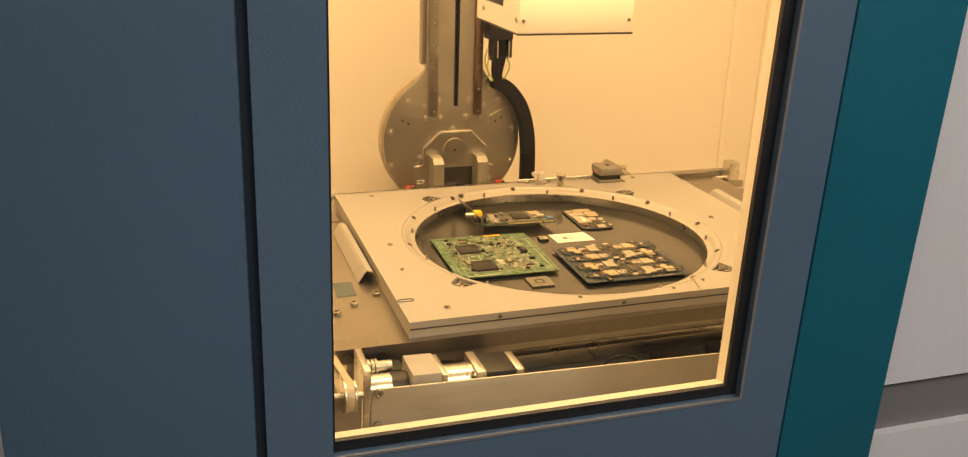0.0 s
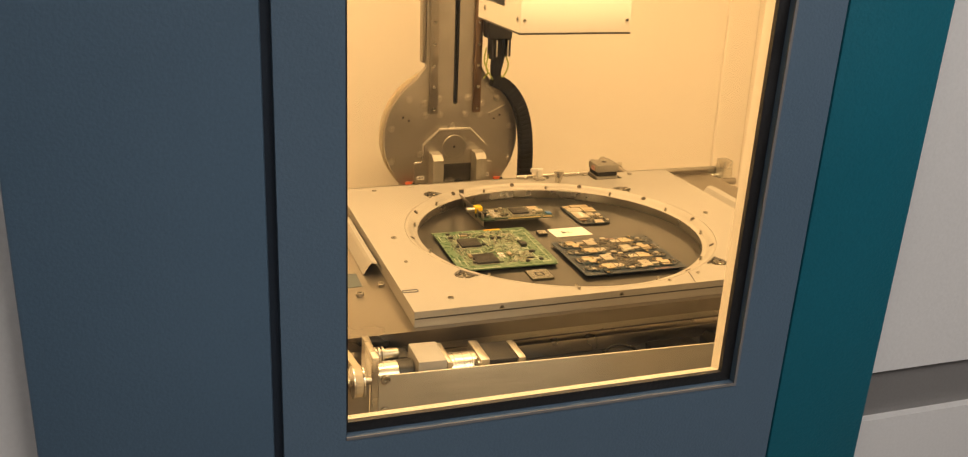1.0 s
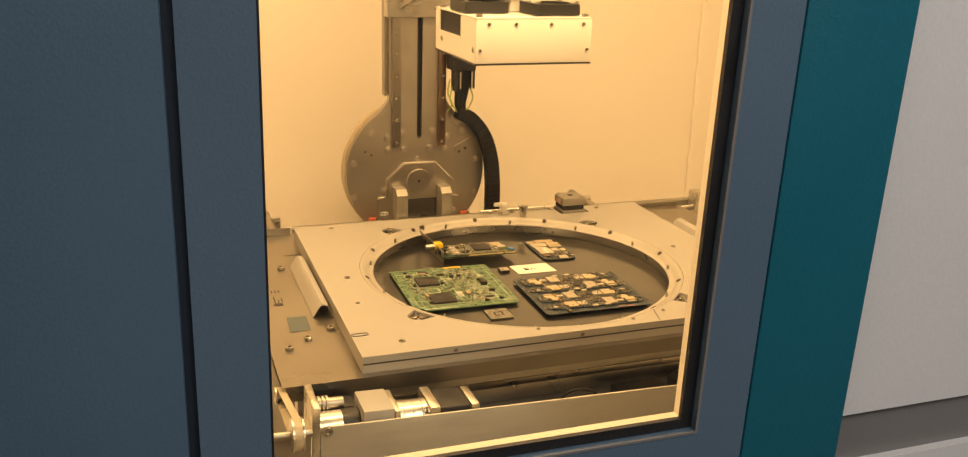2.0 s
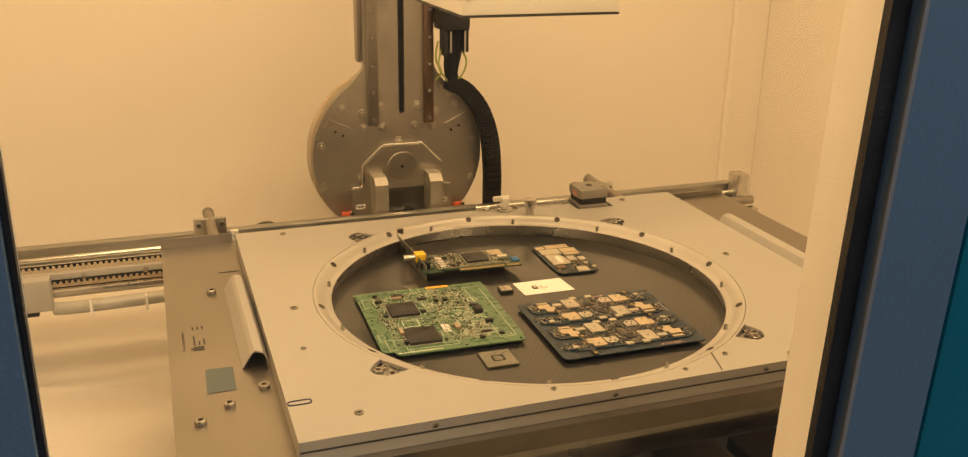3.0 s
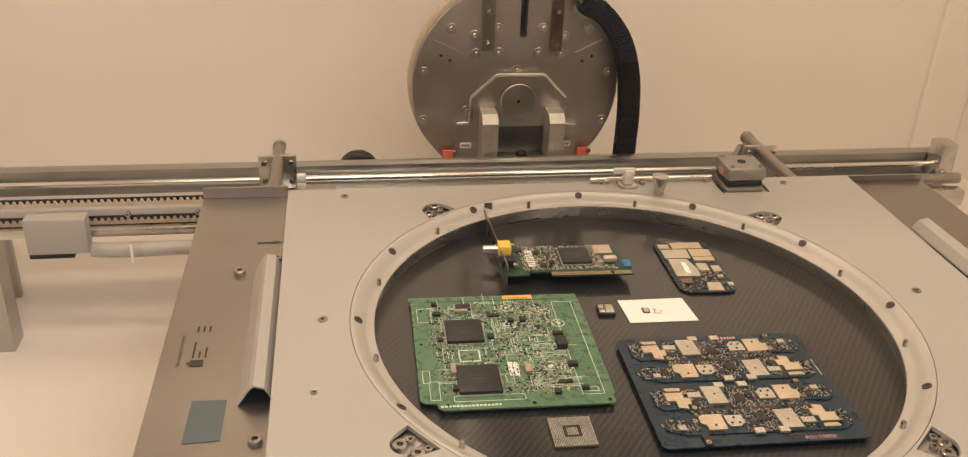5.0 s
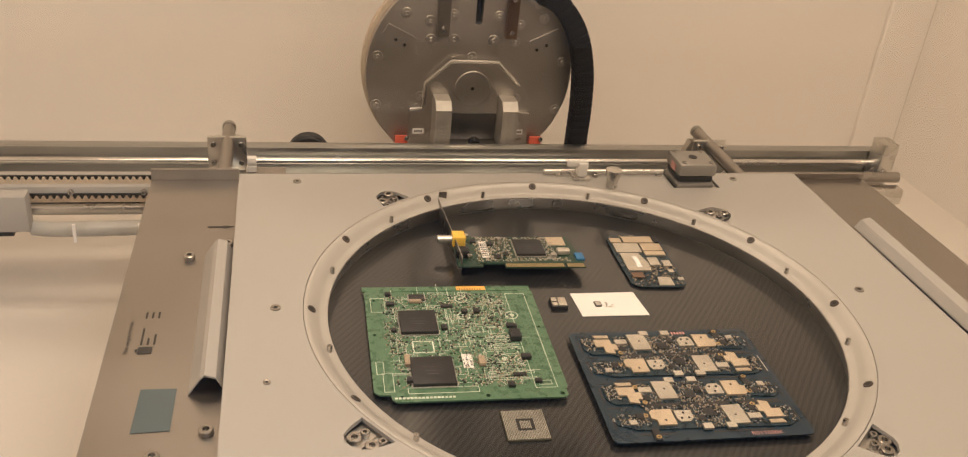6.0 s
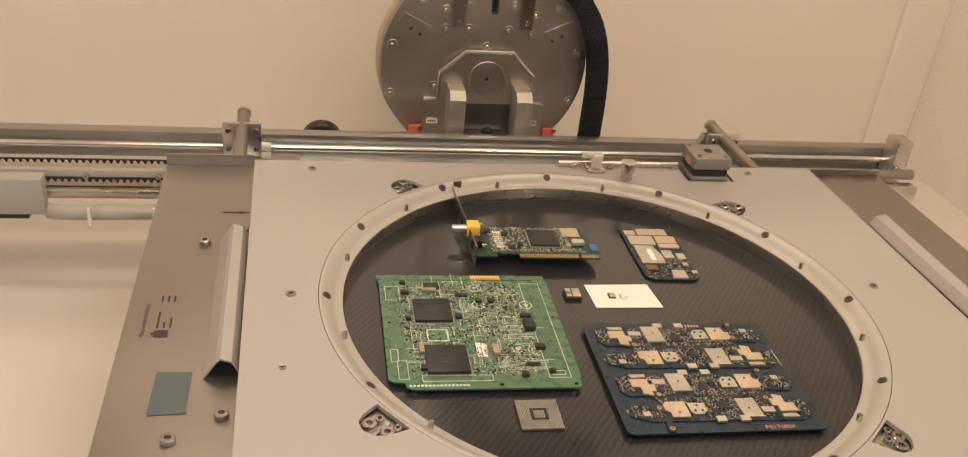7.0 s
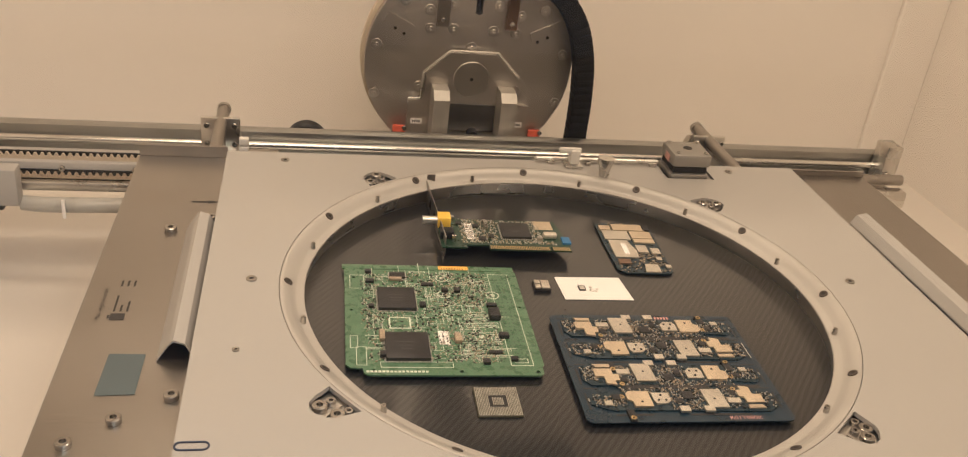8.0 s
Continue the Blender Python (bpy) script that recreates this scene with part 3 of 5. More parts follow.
part("label_plate", block(MX - 0.0258, MX - 0.0251, MY - 0.010, MY + 0.004, PZ + 0.015, PZ + 0.024), RED_PRINT, motor, "small reddish label")
clamp = thing("toggle_clamp", "small grey toggle clamp on the table plate", "clamp", (0.07, 0.29, PZ))
part("base", block(0.060, 0.082, 0.282, 0.302, PZ + 0.0003, PZ + 0.004, 0.001), ALU, clamp)
part("block", block(0.066, 0.078, 0.286, 0.300, PZ + 0.004, PZ + 0.022, 0.002), HOUSING, clamp)
part("lever", block(0.052, 0.080, 0.290, 0.296, PZ + 0.016, PZ + 0.024, 0.002), HOUSING, clamp)
piece("screw", CAP_SMALL, pose(0.092, 0.296, PZ + 0.0003), clamp)
clamp.matrix_basis = Matrix.Translation((0.004, -0.014, 0)) @ clamp.matrix_basis
knob = thing("plunger_knob", "turned aluminium knob on the table plate", "knob", (0.108, 0.252, PZ))
bm = bmesh.new()
lathe(bm, [(0.0005, 0.0002), (0.006, 0.0002), (0.007, 0.010), (0.010, 0.020), (0.010, 0.024), (0.0005, 0.025)], 20, Matrix.Translation((0.108, 0.252, PZ)))
part("knob_body", bm, ALU, knob)
link = thing("push_rod", "thin steel rod along the rear edge of the table", "rod", (0.1, 0.316, PZ))
bm = bmesh.new()
tube(bm, (0.03, 0.287, PZ + 0.0052), (0.188, 0.287, PZ + 0.0052), 0.003)
part("rod", bm, ALU, link)
for x in (0.045, 0.178):
    part("holder", block(x, x + 0.008, 0.281, 0.2912, PZ + 0.0003, PZ + 0.003), ALU, link)

# ---- rear rail ----
rail = thing("rear_rail", "galvanised steel channel rail with a bright guide rod", "rail", (0, 0.6, 0.78))
part("web", block(-0.86, 0.705, 0.597, 0.602, 0.880, 0.937, 0.001), ZINC, rail)
part("top_flange", block(-0.86, 0.705, 0.6025, 0.618, 0.933, 0.937, 0.001), ZINC, rail)
part("shelf", block(-0.86, 0.705, 0.553, 0.5965, 0.890, 0.894, 0.001), ZINC, rail)
bm = bmesh.new()
tube(bm, (-0.86, 0.585, 0.921), (0.692, 0.585, 0.921), 0.0055, seg=24)
part("guide_rod", bm, ROD, rail, "bright ground steel rod")
part("end_cap", block(0.686, 0.714, 0.560, 0.596, 0.895, 0.964, 0.002), ALU, rail)
bm = bmesh.new()
tube(bm, (0.38, 0.522, 0.923), (0.697, 0.522, 0.923), 0.009, seg=20)
part("short_rod", bm, STEEL, rail)
part("end_block", block(0.605, 0.694, 0.490, 0.512, 0.888, 0.915, 0.003), ALU, rail)
part("bearing_bar", block(0.40, 0.68, 0.532, 0.5525, 0.886, 0.910, 0.002), STEEL, rail)
for x in (-0.80, 0.66):
    part("upright", block(x - 0.02, x + 0.02, 0.604, 0.618, 0.715, 0.9325, 0.002), ZINC, rail)
piece("screw", CAP, pose(0.695, 0.559, 0.915, 90, 0, 0), rail)


def cross_slide(x, name, label):
    s = thing(name, label, "slide", (x, 0.5, 0.90), "cross slides")
    part("slide_base", block(x - 0.027, x + 0.025, 0.448, 0.5525, 0.912, 0.930, 0.002), ALU, s)
    bm = bmesh.new()
    sheet(bm, [[(x - 0.027, 0.930), (x + 0.025, 0.930), (x + 0.016, 0.962), (x - 0.014, 0.962)]], 0.014, Matrix.Translation((0, 0.538, 0)) @ FACE_FRONT)
    part("slide_bracket", bm, ALU, s, smooth=False)
    bm = bmesh.new()
    tube(bm, (x, 0.352, 0.972), (x, 0.556, 0.972), 0.0085, seg=20)
    part("cross_rod", bm, STEEL, s, "ground steel rod")
    bm = bmesh.new()
    tube(bm, (x, 0.550, 0.972), (x, 0.557, 0.972), 0.0098, seg=20)
    part("collar", bm, STEEL_DARK, s)
    part("slide_plate", block(x - 0.027, x + 0.025, 0.500, 0.506, 0.9305, 0.980, 0.0015), ALU, s)
    for dx in (-0.019, 0.018):
        for zz in (0.943, 0.970):
            piece("screw", CAP_SMALL, pose(x + dx, 0.4998, zz, 90, 0, 0), s)
    part("rod_seat", block(x - 0.006, x + 0.006, 0.36, 0.552, 0.9305, 0.964, 0.001), ALU, s)
    for dx in (-0.019, 0.018):
        for yy in (0.462, 0.522):
            piece("screw", CAP_SMALL, pose(x + dx, yy, 0.9302), s)
    return s


slides = [cross_slide(-0.371, "cross_slide", "aluminium slide with a steel cross rod on the rear rail"), cross_slide(0.340, "cross_slide", "aluminium slide with a steel cross rod beside the motor")]
sensor = thing("limit_switch", "small white limit switch on a steel tab", "switch", (-0.325, 0.36, 0.93))
part("tab", block(-0.346, -0.294, 0.440, 0.460, 0.950, 0.954), STEEL, sensor)
for z in (0.9542, 0.9655):
    part("terminal", block(-0.344, -0.332, 0.442, 0.452, z, z + 0.0095, 0.001), HOUSING, sensor)

# ---- toothed drive at the side ----
drive = thing("rack_drive", "pale carriage with toothed racks beside the steel tray", "rack drive", (-0.6, 0.47, 0.78))
part("carrier_bar", block(-0.86, -0.43, 0.452, 0.4995, 0.897, 0.9255, 0.002), WHITE_PLATE, drive, "white coated carrier bar")


def rack(y, z):
    """A toothed strip along x."""
    pts, x = [], -0.855
    while x < -0.435:
        pts += [(x, z), (x + 0.002, z + 0.0045), (x + 0.0045, z + 0.0045), (x + 0.0065, z)]
        x += 0.0085
    bm = bmesh.new()
    sheet(bm, [[(-0.858, z - 0.004), *pts, (-0.432, z - 0.004)]], 0.004, Matrix.Translation((0, y, 0)) @ FACE_FRONT)
    return bm


part("toothed_rack", rack(0.460, 0.9296), BRASS, drive, "pale toothed rack")
part("rack_backing", block(-0.858, -0.432, 0.4650, 0.4675, 0.9256, 0.9350), BLACK, drive)
# dark teeth and black backing stand in for tooth shadows on the metal
part("toothed_rack", rack(0.447, 0.909), SMD_TAN, drive, "toothed rack with the shadows of its teeth in dark colour")
part("rack_backing", block(-0.858, -0.432, 0.4495, 0.4515, 0.902, 0.916), BLACK, drive)
part("lower_bar", block(-0.86, -0.43, 0.434, 0.4465, 0.892, 0.9045, 0.003), ALU, drive)
part("cover_box", block(-0.70, -0.624, 0.405, 0.4285, 0.884, 0.934, 0.002), WHITE_PLATE, drive, "white cover box")
part("cover_foot", block(-0.70, -0.645, 0.410, 0.4285, 0.876, 0.8835), BLACK, drive)
bm = bmesh.new()
bent_rod(bm, smooth_path([(-0.625, 0.424, 0.880), (-0.60, 0.420, 0.880), (-0.57, 0.418, 0.881), (-0.50, 0.420, 0.881), (-0.43, 0.424, 0.881)]), 0.010, 12)
part("hose", bm, HOSE, drive, "pale plastic hose")
for x in (-0.572, -0.492):
    part("cable_tie", block(x - 0.002, x + 0.002, 0.405, 0.4075, 0.868, 0.894), PAPER, drive)
part("stand", block(-0.80, -0.76, 0.455, 0.495, 0.70, 0.9028), ZINC, drive)
for x in (-0.58, -0.49):
    piece("screw", CAP_SMALL, pose(x, 0.4515, 0.918, 90, 0, 0), drive)

wheel = thing("black_hand_wheel", "black rubber wheel behind the rear rail", "wheel", (-0.26, 0.75, 0.78))
bm = bmesh.new()
lathe(bm, [(0.006, -0.012), (0.030, -0.012), (0.034, -0.008), (0.034, 0.008), (0.030, 0.012), (0.006, 0.012)], 32, Matrix.Translation((-0.26, 0.75, 0.836)) @ FACE_FRONT)
part("tyre", bm, RUBBER, wheel)
bm = bmesh.new()
tube(bm, (-0.26, 0.73, 0.836), (-0.26, 0.78, 0.836), 0.006)
quad_box(bm, -0.27, -0.25, 0.765, 0.785, 0.70, 0.836)
part("axle", bm, STEEL, wheel)

# set the rail and what rides on it in place behind the table
for ob, m in ((rail, (0.010, -0.014, -0.033)), *((o, (0.010, -0.014, -0.018)) for o in (*slides, sensor)), (drive, (0.022, -0.014, -0.014)), (wheel, (0.016, 0.0, -0.014))):
    ob.matrix_basis = Matrix.Translation(m) @ ob.matrix_basis

# ---- swivel column ----
column = thing("swivel_column", "dark ground steel round head with a tall slotted neck", "machine column", (0.007, 0.70, 1.0))
YF = 0.685


def col_sheet(loops, y0, depth):
    """A plate in the column's face, whose front is at y0."""
    bm = bmesh.new()
    sheet(bm, loops, depth, Matrix.Translation((0, y0, 0)) @ FACE_FRONT)
    return bm


loop = [(x, z) for x, z in circle(0.004, 1.020, 0.166, 40, -48, 56)] + [(0.086, 1.170), (0.074, 1.190), (0.072, 1.985), (-0.060, 1.985), (-0.062, 1.190), (-0.078, 1.170)] + [(x, z) for x, z in circle(0.004, 1.020, 0.166, 40, 124, 228)]
slot = [(0.005, 1.103), (0.0105, 1.1005), (0.016, 1.103), (0.019, 1.95), (0.004, 1.95)]
part("face_plate", col_sheet([loop, slot], YF, 0.016), STEEL_DARK, column, smooth=False)
# black strip added so that the groove looks deep and shaded
part("slot_shade", block(-0.01, 0.035, YF + 0.0165, YF + 0.020, 1.08, 1.958), RUBBER, column, "black strip standing in for the shade inside the slot")
bm = bmesh.new()
lathe(bm, [(0.10, 0.0), (0.1668, 0.0), (0.1668, 0.014), (0.10, 0.014)], 96, Matrix.Translation((-0.001, YF + 0.034, 1.022)) @ FACE_FRONT)
part("belt_rim", bm, BRASS, column, "yellowed belt round the back of the head")
part("spine", block(-0.05, 0.062, YF + 0.036, 0.999, 0.79, 0.885), STEEL_DARK, column)
part("side_cover", block(-0.071, -0.0635, YF + 0.004, YF + 0.03, 1.20, 1.955, 0.002), STEEL, column)
for x0, x1, mat, nm in ((-0.056, -0.036, STEEL, "slide_strip"), (0.053, 0.071, COPPER, "copper_strip")):
    part(nm, block(x0, x1, YF - 0.011, YF - 0.0005, 1.082, 1.955, 0.0015), mat, column)
    for z in (1.093, 1.145, 1.195, 1.245, 1.295, 1.345, 1.395):
        piece("bolt", CAP_SMALL, pose((x0 + x1) / 2, YF - 0.0112, z, 90, 0, 0), column)
# washered bolts round the face
bm = bmesh.new()
lathe(bm, [(0.0005, 0.0035), (0.0030, 0.0042), (0.0034, 0.0018), (0.0078, 0.0016), (0.0084, 0.0), (0.0005, 0.0)], 18)
WBOLT = mesh_of("bolt", bm, ALU)
for x, z in ((-0.103, 1.116), (-0.066, 1.105), (-0.030, 1.116), (-0.063, 1.076), (-0.027, 1.077), (-0.145, 1.047), (-0.145, 0.967), (0.004, 1.049), (0.036, 1.077), (0.042, 1.116), (0.077, 1.103), (0.072, 1.075), (0.115, 1.114), (0.153, 1.044), (0.151, 0.963), (-0.075, 0.982), (0.083, 0.980), (0.094, 1.146), (0.104, 1.137)):
    piece("bolt", WBOLT, pose(x, YF - 0.0003, z, 90, 0, 0), column)
for pts in ([(-0.130, 1.099), (-0.089, 1.079), (-0.096, 1.063), (-0.137, 1.085)], [(0.138, 1.098), (0.103, 1.061), (0.099, 1.063), (0.095, 1.077)]):
    part("clip_plate", col_sheet([pts], YF - 0.003, 0.0027), STEEL_DARK, column, smooth=False)
for x, z in ((-0.118, 1.074), (-0.104, 1.066), (0.108, 1.064), (0.123, 1.072)):
    bm = bmesh.new()
    tube(bm, (x, YF - 0.0036, z), (x, YF - 0.0030, z), 0.0026, seg=10)
    part("hole", bm, HOLE, column)
fork = [(-0.028, 1.041), (-0.066, 1.006), (-0.066, 0.972), (-0.072, 0.962), (-0.091, 0.960), (-0.093, 0.84), (0.108, 0.84), (0.106, 0.957), (0.088, 0.959), (0.081, 0.966), (0.080, 1.003), (0.044, 1.041)]
part("fork_plate", col_sheet([fork], YF - 0.010, 0.0095), STEEL_DARK, column, smooth=False)
edge = [(-0.091, 0.964), (-0.072, 0.966), (-0.070, 1.008), (-0.030, 1.0445), (0.046, 1.0445), (0.084, 1.006)]
bm = bmesh.new()
bent_rod(bm, [(x, YF - 0.010, z) for x, z in edge], 0.0022, 8)
part("fork_edge", bm, ALU, column, "bright machined edge")
bm = bmesh.new()
lathe(bm, [(0.003, 0.0), (0.003, 0.002), (0.028, 0.002), (0.029, 0.0)], 40, Matrix.Translation((0.007, YF - 0.0102, 1.0)) @ FACE_FRONT, closed=False)
part("hub", bm, ALU, column, "polished round hub")
bm = bmesh.new()
tube(bm, (0.007, YF - 0.0116, 1.0), (0.007, YF - 0.0104, 1.0), 0.0035, seg=12)
part("hub_hole", bm, HOLE, column)
for x0, x1 in ((-0.056, -0.031), (0.051, 0.076)):
    bm = bmesh.new()
    sheet(bm, [[(0, 0.84), (0.044, 0.84), (0.044, 0.978), (0.030, 0.990), (0, 0.990)]], x1 - x0, Matrix.Translation((x0, YF - 0.0105, 0)) @ Matrix(((0, 0, -1, 0), (-1, 0, 0, 0), (0, 1, 0, 0), (0, 0, 0, 1))))
    part("fork_block", bm, FORK, column, smooth=False)
part("tube_cover", block(-0.030, 0.050, YF - 0.013, YF - 0.0105, 0.84, 0.958), DARK_COVER, column, "dark steel cover between the fork blocks")
part("cross_bar", block(-0.030, 0.050, YF - 0.052, YF - 0.014, 0.880, 0.914, 0.002), ALU, column)
bm = bmesh.new()
tube(bm, (0.010, YF - 0.060, 0.921), (0.010, YF - 0.040, 0.921), 0.009)
part("oval_knob", bm, BLACK, column)
for x in (-0.103, 0.120):
    part("stop_block", block(x - 0.010, x + 0.010, YF - 0.016, YF - 0.0105, 0.84, 0.919, 0.001), RED, column, "orange red end stop")
    piece("bolt", CAP_SMALL, pose(x + 0.008, YF - 0.0162, 0.916, 90, 0, 0), column)
for x in (-0.076, 0.089):
    part("number_label", block(x - 0.009, x + 0.009, YF - 0.0112, YF - 0.0106, 0.9215, 0.9305), PAPER, column, "white label with dark bars")
    for k in range(4):
        part("label_bar", block(x - 0.0065 + 0.0035 * k, x - 0.0045 + 0.0035 * k, YF - 0.0116, YF - 0.0113, 0.9240, 0.9280), PRINT, column)
column.matrix_basis = Matrix.Translation((0.003, -0.014, -0.0255)) @ column.matrix_basis

# ---- cable chain and cables beside the column ----
chain = thing("cable_chain", "black articulated cable chain hanging beside the column", "cable chain", (0.18, 0.66, 0.80))
bm = bmesh.new()
quad_box(bm, -0.0140, 0.0140, -0.015, 0.015, -0.0068, 0.0068, 0.002)
quad_box(bm, -0.0155, -0.0120, -0.0135, 0.0135, -0.0078, 0.003, 0.0008)
quad_box(bm, 0.0120, 0.0155, -0.0135, 0.0135, -0.0078, 0.003, 0.0008)
LINK = mesh_of("link", bm, CABLE)
walk_pts = smooth_path([(0.092, 0.66, 1.165), (0.131, 0.66, 1.146), (0.164, 0.66, 1.104), (0.182, 0.66, 1.050), (0.189, 0.66, 0.990), (0.190, 0.66, 0.92), (0.190, 0.66, 0.80)], 40)
gone, last = 0.0, walk_pts[0]
for p, q in zip(walk_pts, walk_pts[1:]):
    gone += (q - p).length
    if (q - last).length > 0.0115:
        d = (q - last).normalized()
        piece("link", LINK, Matrix.Translation(q) @ pose(0, 0, 0, 0, math.degrees(math.atan2(-d.x, -d.z)), 0), chain)
        last = q
plug = thing("cable_plug_block", "black connector block with cables beside the column", "connector", (0.10, 0.64, 1.2))
part("plug_body", block(0.072, 0.128, 0.625, 0.672, 1.262, 1.330, 0.003), BLACK, plug)
part("plug_side", block(0.080, 0.086, 0.628, 0.660, 1.215, 1.262), BLACK, plug)
part("plug_side", block(0.119, 0.126, 0.628, 0.660, 1.222, 1.262), BLACK, plug)
for x, r in ((0.093, 0.0065), (0.104, 0.0075), (0.114, 0.006)):
    bm = bmesh.new()
    bent_rod(bm, smooth_path([(x, 0.645, 1.27), (x - 0.002, 0.645, 1.22), (0.10 + (x - 0.104) * 0.7, 0.65, 1.185), (0.108 + (x - 0.104) * 0.4, 0.658, 1.158), (0.125, 0.66, 1.142)]), r, 10)
    part("cable", bm, CABLE, plug)
for x in (0.0895, 0.1165):
    part("metal_pin", block(x, x + 0.003, 0.624, 0.627, 1.222, 1.26), ALU, plug)
for pts in ([(0.074, 0.65, 1.24), (0.068, 0.645, 1.21), (0.078, 0.645, 1.185), (0.070, 0.65, 1.168)], [(0.080, 0.65, 1.225), (0.072, 0.64, 1.195), (0.084, 0.64, 1.175), (0.092, 0.65, 1.165)], [(0.120, 0.65, 1.225), (0.128, 0.645, 1.200), (0.118, 0.645, 1.175), (0.104, 0.65, 1.165)]):
    bm = bmesh.new()
    bent_rod(bm, smooth_path(pts), 0.0018, 8)
    part("earth_wire", bm, WIRE_GREEN, plug, "thin yellow green wire")
part("plug_arm", block(0.073, 0.090, 0.6725, 0.684, 1.27, 1.32), STEEL_DARK, plug)

for ob, x in ((chain, 0.0), (plug, 0.001)):
    ob.matrix_basis = Matrix.Translation((x, -0.014, -0.0255)) @ ob.matrix_basis

# ---- detector on its arm ----
arm = thing("gantry", "steel arm with pale blocks that carries the detector", "gantry", (0, 0.45, 1.45))
part("carriage", block(-0.070, 0.075, 0.640, 0.6735, 1.352, 1.70, 0.003), ALU, arm)
bm = bmesh.new()
sheet(bm, [[(0.638, 1.37), (0.638, 1.72), (0.36, 1.72), (0.18, 1.60), (0.18, 1.455), (0.40, 1.43)]], 0.008, Matrix(((0, 0, -1, -0.045), (1, 0, 0, 0), (0, 1, 0, 0), (0, 0, 0, 1))))
part("gusset", bm, ALU, arm, smooth=False)
part("arm_bar", block(-0.045, 0.021, 0.10, 0.60, 1.438, 1.473, 0.002), ALU, arm)
part("arm_block", block(0.023, 0.057, 0.09, 0.15, 1.425, 1.466, 0.002), HOUSING, arm)
part("white_cover", block(-0.043, 0.036, 0.21, 0.44, 1.4735, 1.57, 0.004), HOUSING, arm)
part("black_cover", block(-0.029, 0.041, 0.10, 0.205, 1.4735, 1.55, 0.004), BLACK, arm)
part("hanger", block(0.009, 0.043, 0.11, 0.17, 1.4095, 1.4375, 0.002), HOUSING, arm)
for x, y in ((-0.013, 0.0995), (0.005, 0.0995)):
    piece("bolt", CAP, pose(x, y, 1.454, 90, 0, 0), arm)
box = thing("detector_box", "white detector housing with cooling fans above the table", "detector box", (-0.03, 0.06, 1.35))
BX0, BX1, BY0, BY1, BZ0, BZ1 = -0.085, 0.115, 0.012, 0.228, 1.337, 1.406
part("front_panel", block(BX0, BX1, BY0, BY0 + 0.003, BZ0, BZ1, 0.0008), HOUSING, box)
part("side_panel", block(BX1 - 0.003, BX1, BY0 + 0.0032, BY1, BZ0, BZ1, 0.0008), HOUSING, box)
bm = bmesh.new()
sheet(bm, [[(BY0 + 0.0032, BZ0), (BY1, BZ0), (BY1, BZ1), (0.206, BZ1), (0.206, 1.371), (0.090, 1.371), (0.090, BZ1), (BY0 + 0.0032, BZ1)]], 0.003, Matrix(((0, 0, 1, BX0 + 0.003), (1, 0, 0, 0), (0, 1, 0, 0), (0, 0, 0, 1))))
part("notched_side_panel", bm, HOUSING, box, smooth=False)
part("top_panel", block(BX0, BX1, BY0, BY1, BZ1 + 0.0002, BZ1 + 0.003, 0.0008), HOUSING, box)
part("rear_panel", block(BX0 + 0.0035, BX1 - 0.0035, BY1 - 0.003, BY1, BZ0, BZ1), HOUSING, box)
part("base_panel", block(BX0 - 0.001, BX1 + 0.001, BY0 - 0.001, BY1, BZ0 - 0.0028, BZ0 - 0.0003), PRINT, box, "dark base sheet")
part("circuit_card", block(BX0 + 0.02, BX1 - 0.02, 0.06, 0.21, BZ0 + 0.008, BZ0 + 0.010), DARK_PCB, box)
for x in (-0.064, -0.018, 0.043, 0.100):
    piece("screw", SUNK_SMALL, pose(x, BY0 - 0.0003, 1.398, 90, 0, 0), box)
for x in (-0.078, 0.108):
    piece("screw", SUNK_SMALL, pose(x, BY0 - 0.0003, 1.357, 90, 0, 0), box)
for y in (0.024, 0.19):
    piece("screw", SUNK, pose(BX0 - 0.0003, y, 1.358, 0, -90, 0), box)
for x in (BX0 + 0.008, BX1 - 0.008):
    for y in (BY0 + 0.010, 0.21):
        piece("post", CAP, pose(x, y, BZ1 + 0.003), box)
for fx, fy in ((-0.046, 0.112), (0.060, 0.063)):
    fan = part("fan", front_sheet([rect(-0.038, 0.038, -0.038, 0.038), circle(0, 0, 0.035, 32)], 0, 0.018), BLACK, box, "black cooling fan at rest")
    fan.matrix_basis = Matrix.Translation((fx, fy, BZ1 + 0.0225)) @ pose(0, 0, 0, -90, 0, 0)
    fan["world_built"] = 0
    bm = bmesh.new()
    lathe(bm, [(0.0005, 0.001), (0.011, 0.001), (0.011, 0.012), (0.0005, 0.012)], 20)
    for k in range(7):
        quad_box(bm, 0.010, 0.0340, -0.006, 0.006, 0.006, 0.0072, 0, pose(0, 0, 0, 0, 0, k * 51.4) @ pose(0, 0, 0, 28, 0, 0) @ Matrix.Translation((0, 0, -0.001)))
    rotor = part("rotor", bm, PRINT, fan)
    rotor.matrix_basis = pose(0, 0.0, 0, 90, 0, 0) @ Matrix.Translation((0, 0, -0.0145))
    for dx in (-0.034, 0.034):
        for dy in (-0.034, 0.034):
            piece("fan_bolt", CAP_SMALL, pose(fx + dx, fy + dy, BZ1 + 0.0226), box)

